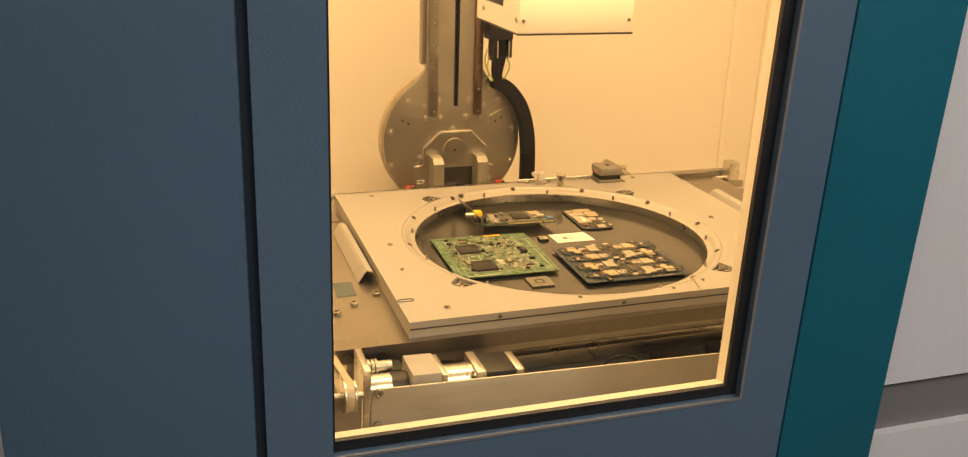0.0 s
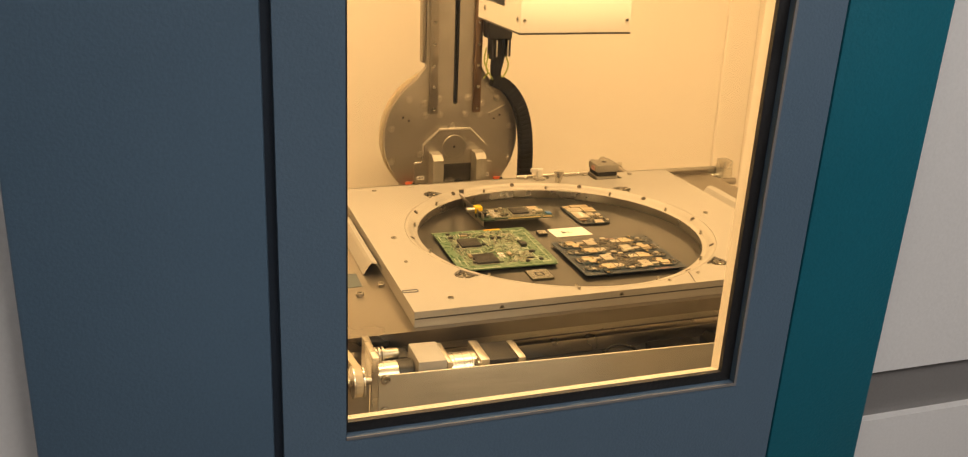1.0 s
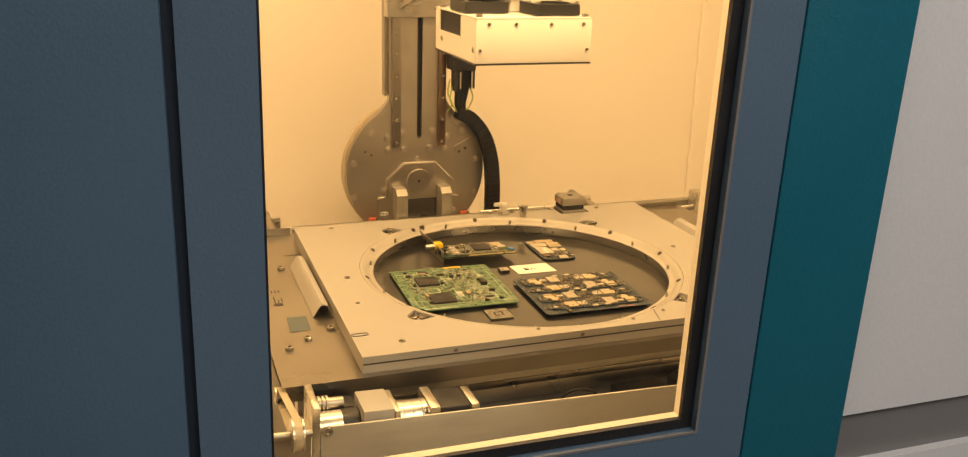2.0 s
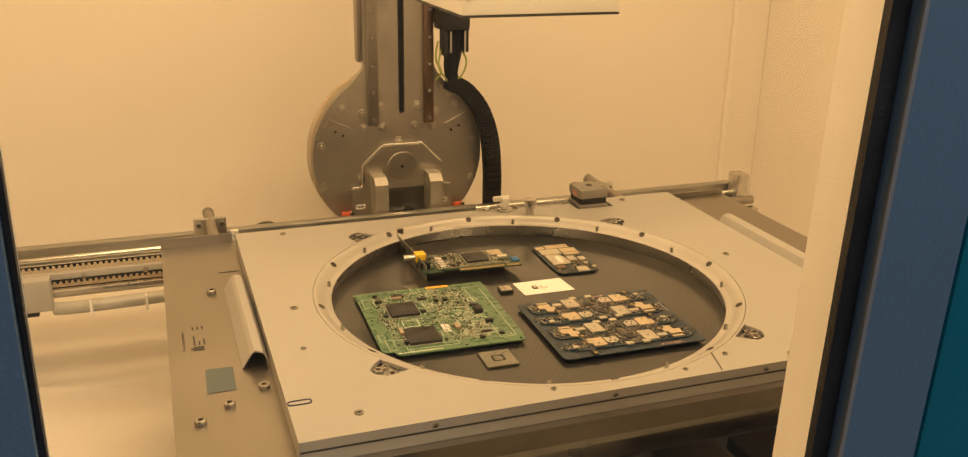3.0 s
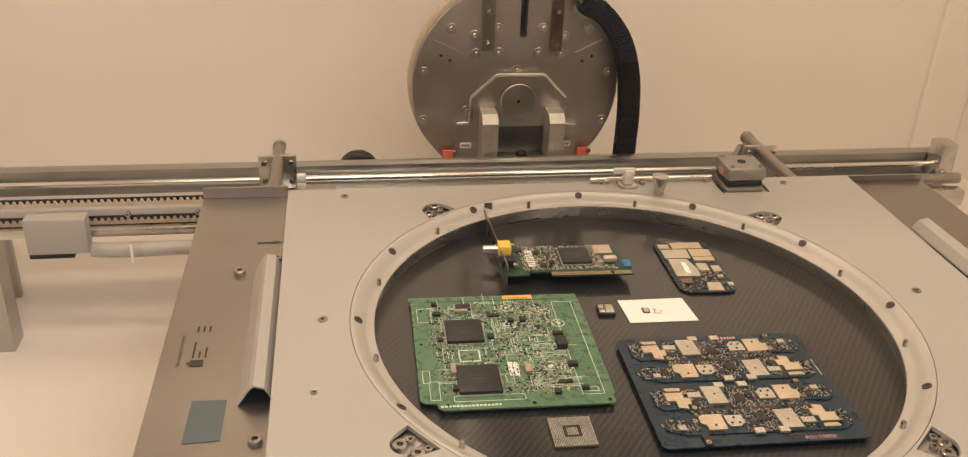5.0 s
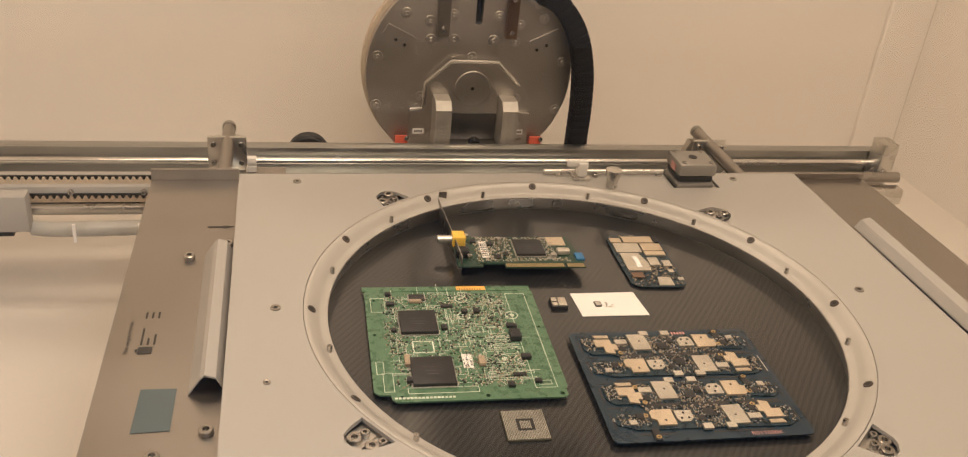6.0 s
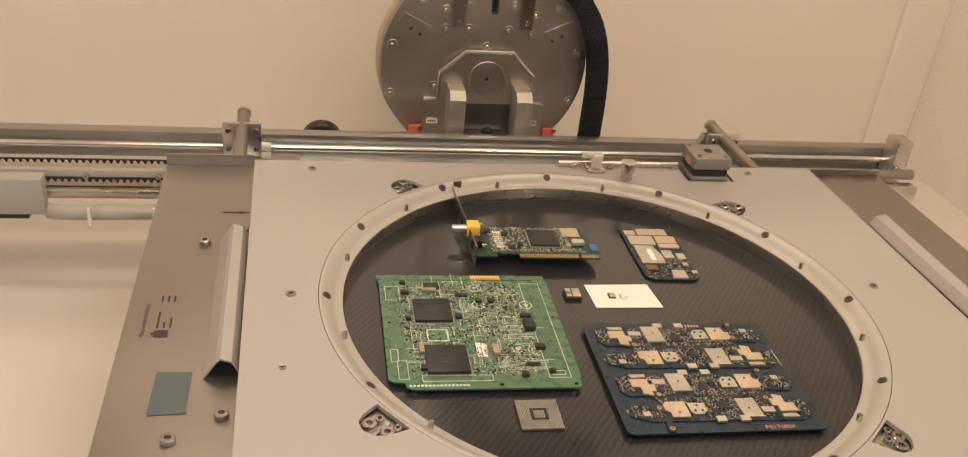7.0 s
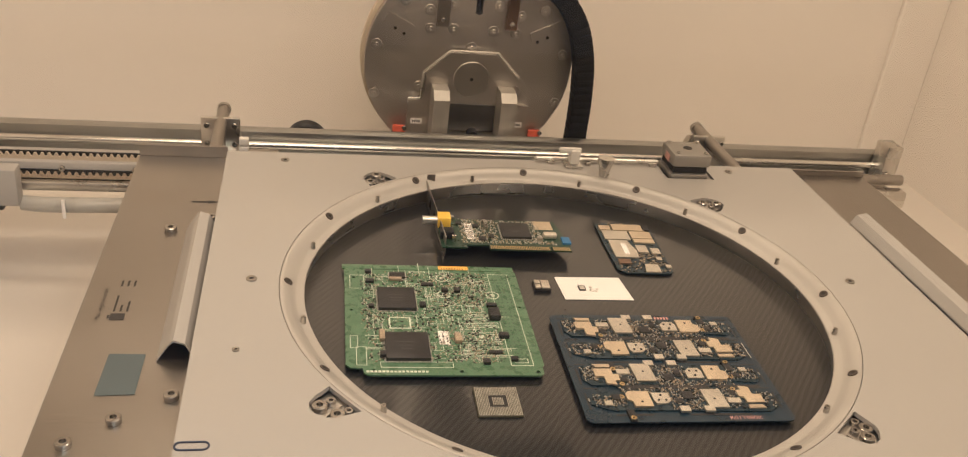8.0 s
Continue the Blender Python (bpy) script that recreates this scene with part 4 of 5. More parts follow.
# ---- drive below the table ----
beam = thing("drive_beam", "galvanised steel beam below the sample table", "beam", (0, -0.4, 0.78))
part("beam_sheet", block(-0.404, 0.50, -0.4160, -0.4130, 0.850, 0.9655, 0.001), BEAM, beam)
part("end_plate", block(-0.4135, -0.4045, -0.4165, -0.352, 0.850, 0.992, 0.0015), ALU, beam)
for z in (0.961, 0.916):
    piece("bolt", CAP, pose(-0.396, -0.4161, z, 90, 0, 0), beam)
part("beam_foot", block(-0.404, 0.50, -0.412, -0.36, 0.70, 0.850), ZINC, beam)
part("lower_sheet", block(-0.62, -0.4145, -0.412, -0.409, 0.70, 0.962, 0.001), STEEL, beam)
part("cable_stub", (lambda b: (bent_rod(b, smooth_path([(-0.09, -0.40, 0.95), (-0.08, -0.40, 0.964), (-0.06, -0.398, 0.967), (-0.04, -0.40, 0.962), (-0.03, -0.40, 0.95)]), 0.002), b)[1])(bmesh.new()), CABLE, beam)
bed = thing("machine_bed", "machine bed strips over a dark sheet standing in for shade", "machine bed", (0, 0, 0.78))
# dark sheet added to give the deep shade below the tray
part("shade_sheet", block(-0.42, 0.50, -0.345, 0.32, 0.69, 0.862), PANEL_GREY, bed)
part("bed_strip", block(-0.403, 0.458, -0.290, -0.284, 0.938, 0.953, 0.001), ALU, bed)
part("bed_strip", block(-0.42, 0.50, -0.215, -0.195, 0.8625, 0.886, 0.001), ALU, bed)
part("bed_plate", block(0.06, 0.14, -0.34, -0.24, 0.863, 0.880, 0.001), PRINT, bed)
part("bed_plate", block(0.16, 0.30, -0.34, -0.24, 0.863, 0.880, 0.001), PRINT, bed)
for x in (-0.415, 0.47):
    for y in (-0.29, 0.31):
        part("tray_post", block(x - 0.012, x + 0.012, y - 0.012, y + 0.012, 0.8625, 0.9725, 0.001), STEEL_DARK, bed)
gear = thing("gear_motor", "gear motor with silver drum and black motor on the beam", "motor", (-0.3, -0.38, 0.86))


def along_x(name, x0, x1, r, mat, label="", seg=28):
    bm = bmesh.new()
    tube(bm, (x0, -0.382, 0.958), (x1, -0.382, 0.958), r, seg=seg)
    part(name, bm, mat, gear, label)


along_x("coupling", -0.404, -0.372, 0.020, ALU, "bright turned coupling")
along_x("collar", -0.372, -0.352, 0.021, BLACK)
part("gear_case", block(-0.350, -0.312, -0.410, -0.354, 0.935, 0.988, 0.001), WHITE_PLATE, gear, "pale square gear case")
part("flange", block(-0.3115, -0.304, -0.411, -0.352, 0.930, 0.985, 0.002), ALU, gear)
along_x("drum", -0.304, -0.266, 0.023, ALU, "silver drum with dark marks")
for k in range(3):
    bm = bmesh.new()
    lathe(bm, [(0.0228, -0.0008), (0.0235, -0.0008), (0.0235, 0.0008), (0.0228, 0.0008)], 28, Matrix.Translation((-0.296 + 0.012 * k, -0.382, 0.958)) @ pose(0, 0, 0, 0, 90, 0))
    part("drum_ring", bm, STEEL_DARK, gear)
part("flange", block(-0.266, -0.253, -0.411, -0.352, 0.930, 0.984, 0.002), ALU, gear)
part("motor_body", block(-0.253, -0.212, -0.408, -0.355, 0.932, 0.981, 0.003), BLACK, gear)
part("motor_end", block(-0.212, -0.200, -0.408, -0.355, 0.932, 0.981, 0.003), ALU, gear)
part("cradle", block(-0.39, -0.20, -0.400, -0.36, 0.851, 0.929), STEEL_DARK, gear)
for x in (-0.308, -0.260):
    for z in (0.940, 0.976):
        piece("bolt", CAP_SMALL, pose(x - 0.005, -0.405, z, 0, -90, 0), gear)
second = thing("side_motor", "small dark motor with ribbed shaft behind the belt", "motor", (-0.39, -0.33, 0.86))
part("motor_body", block(-0.405, -0.345, -0.345, -0.315, 0.90, 0.952, 0.003), BLACK, second)
bm = bmesh.new()
for k in range(4):
    tube(bm, (-0.402 + 0.005 * k, -0.352, 0.962), (-0.399 + 0.005 * k, -0.352, 0.962), 0.011)
tube(bm, (-0.404, -0.352, 0.962), (-0.365, -0.352, 0.962), 0.008)
part("ribbed_shaft", bm, STEEL, second)
part("motor_seat", block(-0.40, -0.35, -0.350, -0.315, 0.8625, 0.8995), STEEL_DARK, second)
belt = thing("drive_belt", "toothed belt on two pulleys beside the beam", "belt", (-0.43, -0.4, 0.86))
for nm, y, z, r in (("pulley", -0.418, 0.962, 0.020), ("pulley", -0.280, 0.944, 0.011)):
    bm = bmesh.new()
    lathe(bm, [(0.005, -0.007), (r, -0.007), (r, -0.005), (r - 0.003, -0.005), (r - 0.003, 0.005), (r, 0.005), (r, 0.007), (0.005, 0.007)], 32, Matrix.Translation((-0.432, y, z)) @ pose(0, 0, 0, 0, 90, 0))
    part(nm, bm, ALU, belt)
bm = bmesh.new()
a0 = [(-0.418 + 0.019 * math.cos(radians(a)), 0.962 + 0.019 * math.sin(radians(a))) for a in range(80, 261, 15)]
a1 = [(-0.280 + 0.0105 * math.cos(radians(a)), 0.944 + 0.0105 * math.sin(radians(a))) for a in range(-100, 71, 15)]
outer = a0 + a1
cy, cz = sum(p[0] for p in outer) / len(outer), sum(p[1] for p in outer) / len(outer)
inner = [(cy + (y - cy) * 0.965, cz + (z - cz) * 0.90) for y, z in outer]
sheet(bm, [outer, inner], 0.009, Matrix(((0, 0, 1, -0.4275), (1, 0, 0, 0), (0, 1, 0, 0), (0, 0, 0, 1))))
part("belt_loop", bm, BRASS, belt, "pale toothed belt", smooth=False)
bm = bmesh.new()
tube(bm, (-0.56, -0.418, 0.962), (-0.4145, -0.418, 0.962), 0.005)
part("shaft", bm, STEEL, belt)
bm = bmesh.new()
tube(bm, (-0.438, -0.280, 0.944), (-0.405, -0.280, 0.944), 0.004)
part("shaft", bm, STEEL, belt)

# the beam and its drive lean a little
LEAN = Matrix.Translation((-0.417, -0.416, 0.976)) @ pose(0, 0, 0, 0, 1.7, 0) @ Matrix.Translation((0.404, 0.416, -0.9655))
for ob in (beam, gear, second, belt):
    ob.matrix_basis = LEAN @ ob.matrix_basis
gear.matrix_basis = Matrix.Translation((0, 0.006, -0.015)) @ gear.matrix_basis

# ---- circuit boards on the rotation tray ----


def board_sheet(w, d, t, r=0.003, holes=(), cuts=()):
    """A board w by d with rounded corners, its underside on z = 0."""
    loop = []
    for cx, cy, a in ((w / 2 - r, d / 2 - r, 0), (-w / 2 + r, d / 2 - r, 90), (-w / 2 + r, -d / 2 + r, 180), (w / 2 - r, -d / 2 + r, 270)):
        loop += circle(cx, cy, r, 5, a, a + 90)
    bm = bmesh.new()
    sheet(bm, [loop] + [circle(x, y, rr, 10) for x, y, rr in holes] + list(cuts), t, Matrix.Translation((0, 0, t)))
    return bm


def scatter(spots, count, seed, z, lo=0.0007, hi=0.0022, tall=0.0010):
    """Many small soldered bodies inside the rectangles spots, in one mesh."""
    rnd = random.Random(seed)
    bm = bmesh.new()
    area = [(b - a) * (d - c) for a, b, c, d in spots]
    for i in range(count):
        a, b, c, d = rnd.choices(spots, area)[0]
        x, y = rnd.uniform(a, b), rnd.uniform(c, d)
        x, y = round(x / 0.0011) * 0.0011, round(y / 0.0011) * 0.0011
        w, h = rnd.uniform(lo, hi), rnd.uniform(lo, hi) * 0.6
        if rnd.random() < 0.5:
            w, h = h, w
        quad_box(bm, x - w / 2, x + w / 2, y - h / 2, y + h / 2, z, z + rnd.uniform(0.4, 1.0) * tall)
    return bm


def stuff(name, bm, mat, parent, label):
    return tagged(part(name, bm, mat, parent, label, smooth=False), kind="stuff")


def flat_chip(x, y, w, h=0.003, z=0.0016, parent=None, d=None):
    """A square flat pack with legs on four sides."""
    d = d or w
    c = part("flat_chip", block(x - w / 2, x + w / 2, y - d / 2, y + d / 2, z + 0.0006, z + h, 0.0005), CHIP, parent, "black square chip")
    bm = bmesh.new()
    n = max(6, int(w / 0.0011))
    for k in range(n):
        p = -w / 2 + w * (k + 0.5) / n
        q = -d / 2 + d * (k + 0.5) / n
        for s in (-1, 1):
            quad_box(bm, x + p - 0.00025, x + p + 0.00025, y + s * d / 2, y + s * (d / 2 + 0.0015), z + 0.0001, z + 0.0010)
            quad_box(bm, x + s * w / 2, x + s * (w / 2 + 0.0015), y + q - 0.00025, y + q + 0.00025, z + 0.0001, z + 0.0010)
    stuff("chip_legs", bm, SMD_GREY, c, "fine tinned chip legs")
    bm = bmesh.new()
    for k, wd in ((0.1, 0.5), (-0.04, 0.4), (-0.16, 0.3)):
        quad_box(bm, x - wd * w * 0.5, x + wd * w * 0.4, y + k * d, y + k * d + 0.0009, z + h + 0.00002, z + h + 0.0001)
    part("print_bars", bm, CHIP_PRINT if w > 0.02 else PRINT, c)
    return c


# green board
green = thing("green_circuit_board", "green circuit board crowded with chips and parts", "circuit board", local=True)
holes = [(-0.076, 0.068, 0.0016), (0.076, 0.074, 0.0016), (-0.079, 0.012, 0.0016), (0.079, 0.020, 0.0016), (-0.062, -0.077, 0.0020), (0.012, -0.078, 0.0020), (0.078, -0.078, 0.0020), (-0.060, 0.076, 0.0018), (0.020, 0.076, 0.0018), (-0.060, 0.045, 0.0018)]
bm = bmesh.new()
edge_loop = [(-0.085, 0.083), (0.0835, 0.083), (0.085, 0.0815), (0.085, -0.068), (0.083, -0.071), (0.083, -0.080), (0.080, -0.083), (-0.066, -0.083), (-0.070, -0.080), (-0.071, -0.074), (-0.081, -0.073), (-0.085, -0.069)]
sheet(bm, [edge_loop] + [circle(x, y, r, 10) for x, y, r in holes], 0.0016, Matrix.Translation((0, 0, 0.0016)))
part("board", bm, GREEN_PCB, green, smooth=False)
part("rail_strip", block(-0.087, 0.084, 0.0842, 0.0925, 0, 0.0016, 0.0004), GREEN_PCB, green, "snap-off green rail")
for x in (-0.077, 0.010, 0.077):
    part("rail_tab", block(x - 0.006, x + 0.006, 0.0828, 0.0844, 0.0002, 0.0014), GREEN_PCB, green)
part("barcode_label", block(0.008, 0.038, 0.0850, 0.0918, 0.00162, 0.0018), ORANGE_LABEL, green, "orange barcode label")
bm = bmesh.new()
for k in range(9):
    quad_box(bm, 0.011 + 0.0026 * k, 0.012 + 0.0026 * k, 0.0856, 0.0876, 0.00182, 0.0019)
part("barcode_bars", bm, PRINT, green)
flat_chip(-0.037, 0.028, 0.035, 0.0042, parent=green)
flat_chip(-0.032, -0.046, 0.038, 0.0042, parent=green)
flat_chip(-0.034, 0.070, 0.015, 0.0030, parent=green, d=0.010)
part("bare_pad", block(-0.046, -0.026, -0.017, 0.001, 0.00162, 0.0019), SILK, green, "empty tinned chip footprint")
part("bare_pad", block(-0.0445, -0.0275, -0.0155, -0.0005, 0.0019, 0.0021), GREEN_PCB, green)
part("white_label", block(-0.003, 0.006, -0.040, -0.020, 0.00162, 0.0019), PAPER, green, "small white label")
for x, y, w, d, h, mat in ((0.052, 0.004, 0.010, 0.014, 0.006, CHIP), (0.052, 0.021, 0.010, 0.005, 0.003, CHIP), (0.056, -0.028, 0.009, 0.006, 0.004, CHIP), (-0.062, 0.077, 0.006, 0.005, 0.003, CHIP), (-0.061, 0.060, 0.008, 0.005, 0.003, CHIP), (-0.061, 0.017, 0.005, 0.005, 0.003, CHIP), (-0.052, -0.057, 0.008, 0.006, 0.004, CHIP), (-0.013, 0.020, 0.006, 0.007, 0.003, CHIP), (0.010, 0.046, 0.006, 0.006, 0.003, CHIP), (0.022, 0.046, 0.006, 0.006, 0.003, CHIP), (0.014, -0.033, 0.006, 0.012, 0.004, SMD_TAN), (0.035, -0.066, 0.006, 0.006, 0.003, CHIP), (-0.053, -0.030, 0.005, 0.014, 0.004, SMD_TAN), (-0.036, 0.064, 0.012, 0.004, 0.003, SMD_TAN), (0.045, -0.052, 0.012, 0.004, 0.002, CHIP), (0.060, -0.062, 0.006, 0.005, 0.003, CHIP), (-0.006, 0.056, 0.012, 0.005, 0.002, CHIP)):
    part("component", block(x - w / 2, x + w / 2, y - d / 2, y + d / 2, 0.0017, 0.0017 + h, 0.0004), mat, green)
bm = bmesh.new()
for x, y, r in ((0.010, 0.069, 0.0065), (0.056, 0.040, 0.0065), (0.009, 0.040, 0.0065), (0.036, -0.028, 0.0065), (0.050, -0.030, 0.0060)):
    sheet(bm, [circle(x, y, r, 24), circle(x, y, r * 0.84, 24), ], 0.0001, Matrix.Translation((0, 0, 0.00175)))
    sheet(bm, [circle(x, y, r * 0.42, 16)], 0.0001, Matrix.Translation((0, 0, 0.00175)))


def frame_print(bm, x0, x1, y0, y1, t=0.0006, z=0.00175):
    sheet(bm, [rect(x0, x1, y0, y1), rect(x0 + t, x1 - t, y0 + t, y1 - t)], 0.0001, Matrix.Translation((0, 0, z)))


for x0, x1, y0, y1 in ((0.056, 0.076, -0.070, 0.078), (-0.081, -0.074, -0.046, -0.028), (-0.076, -0.067, -0.070, -0.044), (0.012, 0.024, 0.012, 0.022), (0.028, 0.042, 0.010, 0.022), (0.022, 0.052, 0.058, 0.062), (0.024, 0.054, 0.004, 0.007), (0.024, 0.054, -0.002, 0.001), (0.024, 0.054, -0.008, -0.005), (0.024, 0.054, -0.014, -0.011), (-0.056, 0.006, -0.073, -0.065), (0.018, 0.060, -0.049, -0.046), (0.018, 0.060, -0.058, -0.055), (-0.022, -0.006, 0.078, 0.081), (0.008, 0.018, 0.076, 0.081), (-0.080, -0.066, 0.048, 0.072), (0.060, 0.072, -0.066, -0.060)):
    frame_print(bm, x0, x1, y0, y1)
part("print_lines", bm, SILK, green, "white printed outlines", smooth=False)
bm = bmesh.new()
for i in range(4):
    for j in range(24):
        quad_box(bm, 0.0595 + 0.0042 * i, 0.0607 + 0.0042 * i, -0.064 + 0.0057 * j, -0.0628 + 0.0057 * j, 0.00163, 0.0018)
stuff("plated_holes", bm, DARK_PCB, green, "rows of small plated holes")
SPOTS = [(-0.066, 0.052, -0.066, 0.078), (-0.070, -0.05, -0.02, 0.07), (0.004, 0.054, -0.064, -0.02), (0.0, 0.054, 0.022, 0.078)]
stuff("tinned_parts", scatter(SPOTS, 1500, 3, 0.0016, 0.0006, 0.0017, 0.0008), SMD_GREY, green, "many small tinned parts")
stuff("tan_parts", scatter(SPOTS, 620, 4, 0.0016, 0.0007, 0.0020, 0.0010), SMD_TAN, green, "many small tan parts")
stuff("black_parts", scatter(SPOTS, 620, 5, 0.0016, 0.0008, 0.0026, 0.0012), CHIP, green, "many small black parts")
bm = bmesh.new()
rnd = random.Random(8)
for k in range(170):
    x, y = rnd.uniform(-0.07, 0.05), rnd.uniform(-0.065, 0.075)
    if rnd.random() < 0.5:
        quad_box(bm, x, x + rnd.uniform(0.006, 0.024), y, y + 0.0005, 0.00162, 0.0017)
    else:
        quad_box(bm, x, x + 0.0005, y, y + rnd.uniform(0.006, 0.024), 0.00162, 0.0017)
for k in range(16):
    quad_box(bm, -0.068 + 0.0033 * k, -0.0656 + 0.0033 * k, -0.0795, -0.0770, 0.00162, 0.0017)
stuff("print_marks", bm, SILK, green, "pale printed marks and tracks")
for x, y in ((-0.07, -0.07), (0.07, -0.07), (-0.07, 0.07), (0.07, 0.07)):
    part("standoff", block(x - 0.004, x + 0.004, y - 0.003, y + 0.003, -0.0038, 0), BLACK, green)
green.matrix_basis = pose(-0.1275, -0.0285, DZ + 0.0040, 0, 0, -1.5) @ Matrix.Diagonal((1.01, 1.04, 1.0, 1.0))

# blue panel with four phone modules
panel = thing("blue_board_panel", "dark blue panel holding four phone circuit modules", "circuit board", local=True)
PW, PD = 0.168, 0.158
part("panel_frame", board_sheet(PW, PD, 0.0012, 0.006), BLUE_PCB, panel)


def module(m, seed):
    """One phone module: a long board with shields, sockets and small parts."""
    mod = part("phone_module", (lambda b: (sheet(b, [[(-0.076, -0.006), (-0.070, -0.013), (-0.052, -0.013), (-0.050, -0.016), (0.046, -0.016), (0.050, -0.008), (0.070, -0.010), (0.076, -0.004), (0.076, 0.006), (0.060, 0.013), (0.030, 0.013), (-0.066, 0.015), (-0.075, 0.010)]], 0.0010, Matrix.Translation((0, 0, 0.0024))), b)[1])(bmesh.new()), BLUE_PCB_LIGHT, panel, "phone circuit module with pale metal shields", smooth=False)
    mod.matrix_basis = m @ Matrix.Diagonal((1.0, 1.10, 1.0, 1.0))
    z = 0.0026

    def tin(pts, mat, h=0.0017, name="shield"):
        bm = bmesh.new()
        sheet(bm, [pts], h, Matrix.Translation((0, 0, z + h)))
        part(name, bm, mat, mod, smooth=False)

    tin([(-0.065, 0.006), (-0.050, 0.006), (-0.050, -0.001), (-0.046, -0.001), (-0.046, -0.009), (-0.050, -0.009), (-0.050, -0.0145), (-0.058, -0.0125), (-0.058, -0.004), (-0.065, -0.004)], SHIELD_GOLD)
    tin([(-0.062, 0.0085), (-0.050, 0.0085), (-0.050, 0.0125), (-0.064, 0.0125)], SHIELD_GOLD, 0.0013)
    tin([(-0.046, 0.000), (-0.035, 0.000), (-0.035, 0.006), (-0.046, 0.006)], SHIELD, 0.0012, "socket")
    tin([(-0.032, -0.010), (-0.016, -0.010), (-0.016, -0.003), (-0.017, 0.012), (-0.033, 0.012)], SHIELD, 0.0020)
    tin([(0.012, -0.006), (0.026, -0.006), (0.026, 0.003), (0.024, 0.007), (0.016, 0.007), (0.012, 0.003)], SHIELD, 0.0016)
    tin([(0.028, -0.008), (0.044, -0.008), (0.047, -0.005), (0.047, 0.002), (0.043, 0.004), (0.043, 0.010), (0.028, 0.010)], SHIELD_GOLD, 0.0018)
    for x in (-0.016, 0.004):
        tin([(x - 0.004, 0.0105), (x + 0.004, 0.0105), (x + 0.004, 0.0165), (x - 0.004, 0.0165)], SHIELD, 0.0022, "port_socket")
    tin([(0.060, 0.003), (0.066, 0.003), (0.066, 0.008), (0.060, 0.008)], SHIELD, 0.0016, "switch")
    for x, y, w in ((-0.004, -0.004, 0.009), (0.005, 0.003, 0.006), (-0.042, -0.007, 0.006), (0.055, -0.002, 0.006)):
        part("module_chip", block(x - w / 2, x + w / 2, y - w / 2, y + w / 2, z, z + 0.0010, 0.0002), CHIP, mod)
    bm = bmesh.new()
    for x, y in ((-0.024, 0.002), (0.036, 0.005), (0.016, 0.003), (0.022, 0.003), (0.019, -0.003)):
        tube(bm, (x, y, z + 0.0016), (x, y, z + 0.0022), 0.0010, seg=8)
    part("shield_holes", bm, HOLE, mod)
    bm = bmesh.new()
    for x, y in ((0.050, -0.003), (-0.045, -0.012)):
        lathe(bm, [(0.0009, z), (0.0009, z + 0.0006), (0.0022, z + 0.0006), (0.0022, z)], 14, Matrix.Translation((x, y, 0)))
    part("ring_pads", bm, GOLD, mod, "gold ring pads")
    spots = [(-0.016, 0.012, -0.014, 0.012), (0.012, 0.048, -0.014, -0.007), (-0.046, -0.03, -0.014, 0.011), (0.048, 0.074, -0.006, 0.008), (-0.075, -0.064, -0.008, 0.010)]
    stuff("small_parts", scatter(spots, 260, seed, z - 0.0002, 0.0006, 0.0018, 0.0011), SMD_TAN, mod, "tiny tan parts")
    stuff("dark_parts", scatter(spots, 170, seed + 1, z - 0.0002, 0.0008, 0.0024, 0.0011), CHIP, mod, "tiny black parts")
    stuff("tinned_parts", scatter(spots, 260, seed + 2, z - 0.0002, 0.0005, 0.0014, 0.0011), SMD_GREY, mod, "tiny tinned parts")


for k, (y, turn) in enumerate(((0.056, 0), (0.022, 180), (-0.017, 0), (-0.051, 180))):
    module(pose(0.0, y, 0.0, 0, 0, turn), 20 + 5 * k)
    bm = bmesh.new()
    if k % 2 == 0:
        for x0, x1 in ((-0.044, -0.016), (-0.010, 0.026), (0.034, 0.070)):
            quad_box(bm, x0, x1, y - 0.0195, y - 0.0150, 0.00243, 0.0026)
    else:
        for x0, x1 in ((-0.060, -0.03), (0.0, 0.05)):
            quad_box(bm, x0, x1, y - 0.0200, y - 0.0180, 0.00125, 0.0014)
    for s in (-1, 1):
        quad_box(bm, s * 0.078 - 0.0008, s * 0.078 + 0.0008, y - 0.012, y + 0.010, 0.00125, 0.0014)
        quad_box(bm, min(s * 0.066, s * 0.078), max(s * 0.066, s * 0.078), y + 0.0155, y + 0.017, 0.00125, 0.0014)
    part("routed_gap", bm, PRINT, panel, "dark routed gaps")
    for x in (-0.05, 0.02, 0.055):
        part("module_foot", block(x - 0.003, x + 0.003, y - 0.006, y + 0.006, 0.00121, 0.0014), BLUE_PCB, panel)
for x, y in ((-0.048, -0.003), (0.052, 0.071), (0.052, -0.001), (-0.048, -0.069)):
    part("stub", block(x - 0.003, x + 0.003, y - 0.010, y + 0.004, 0.0013, 0.0034, 0.0005), CHIP, panel)
    bm = bmesh.new()
    lathe(bm, [(0.001, 0.0034), (0.001, 0.0042), (0.0022, 0.0042), (0.0022, 0.0034)], 14, Matrix.Translation((x, y - (0.007 if y < 0.05 and x < 0 else -0.001), 0)))
    part("eyelet", bm, GOLD, panel)
bm = bmesh.new()
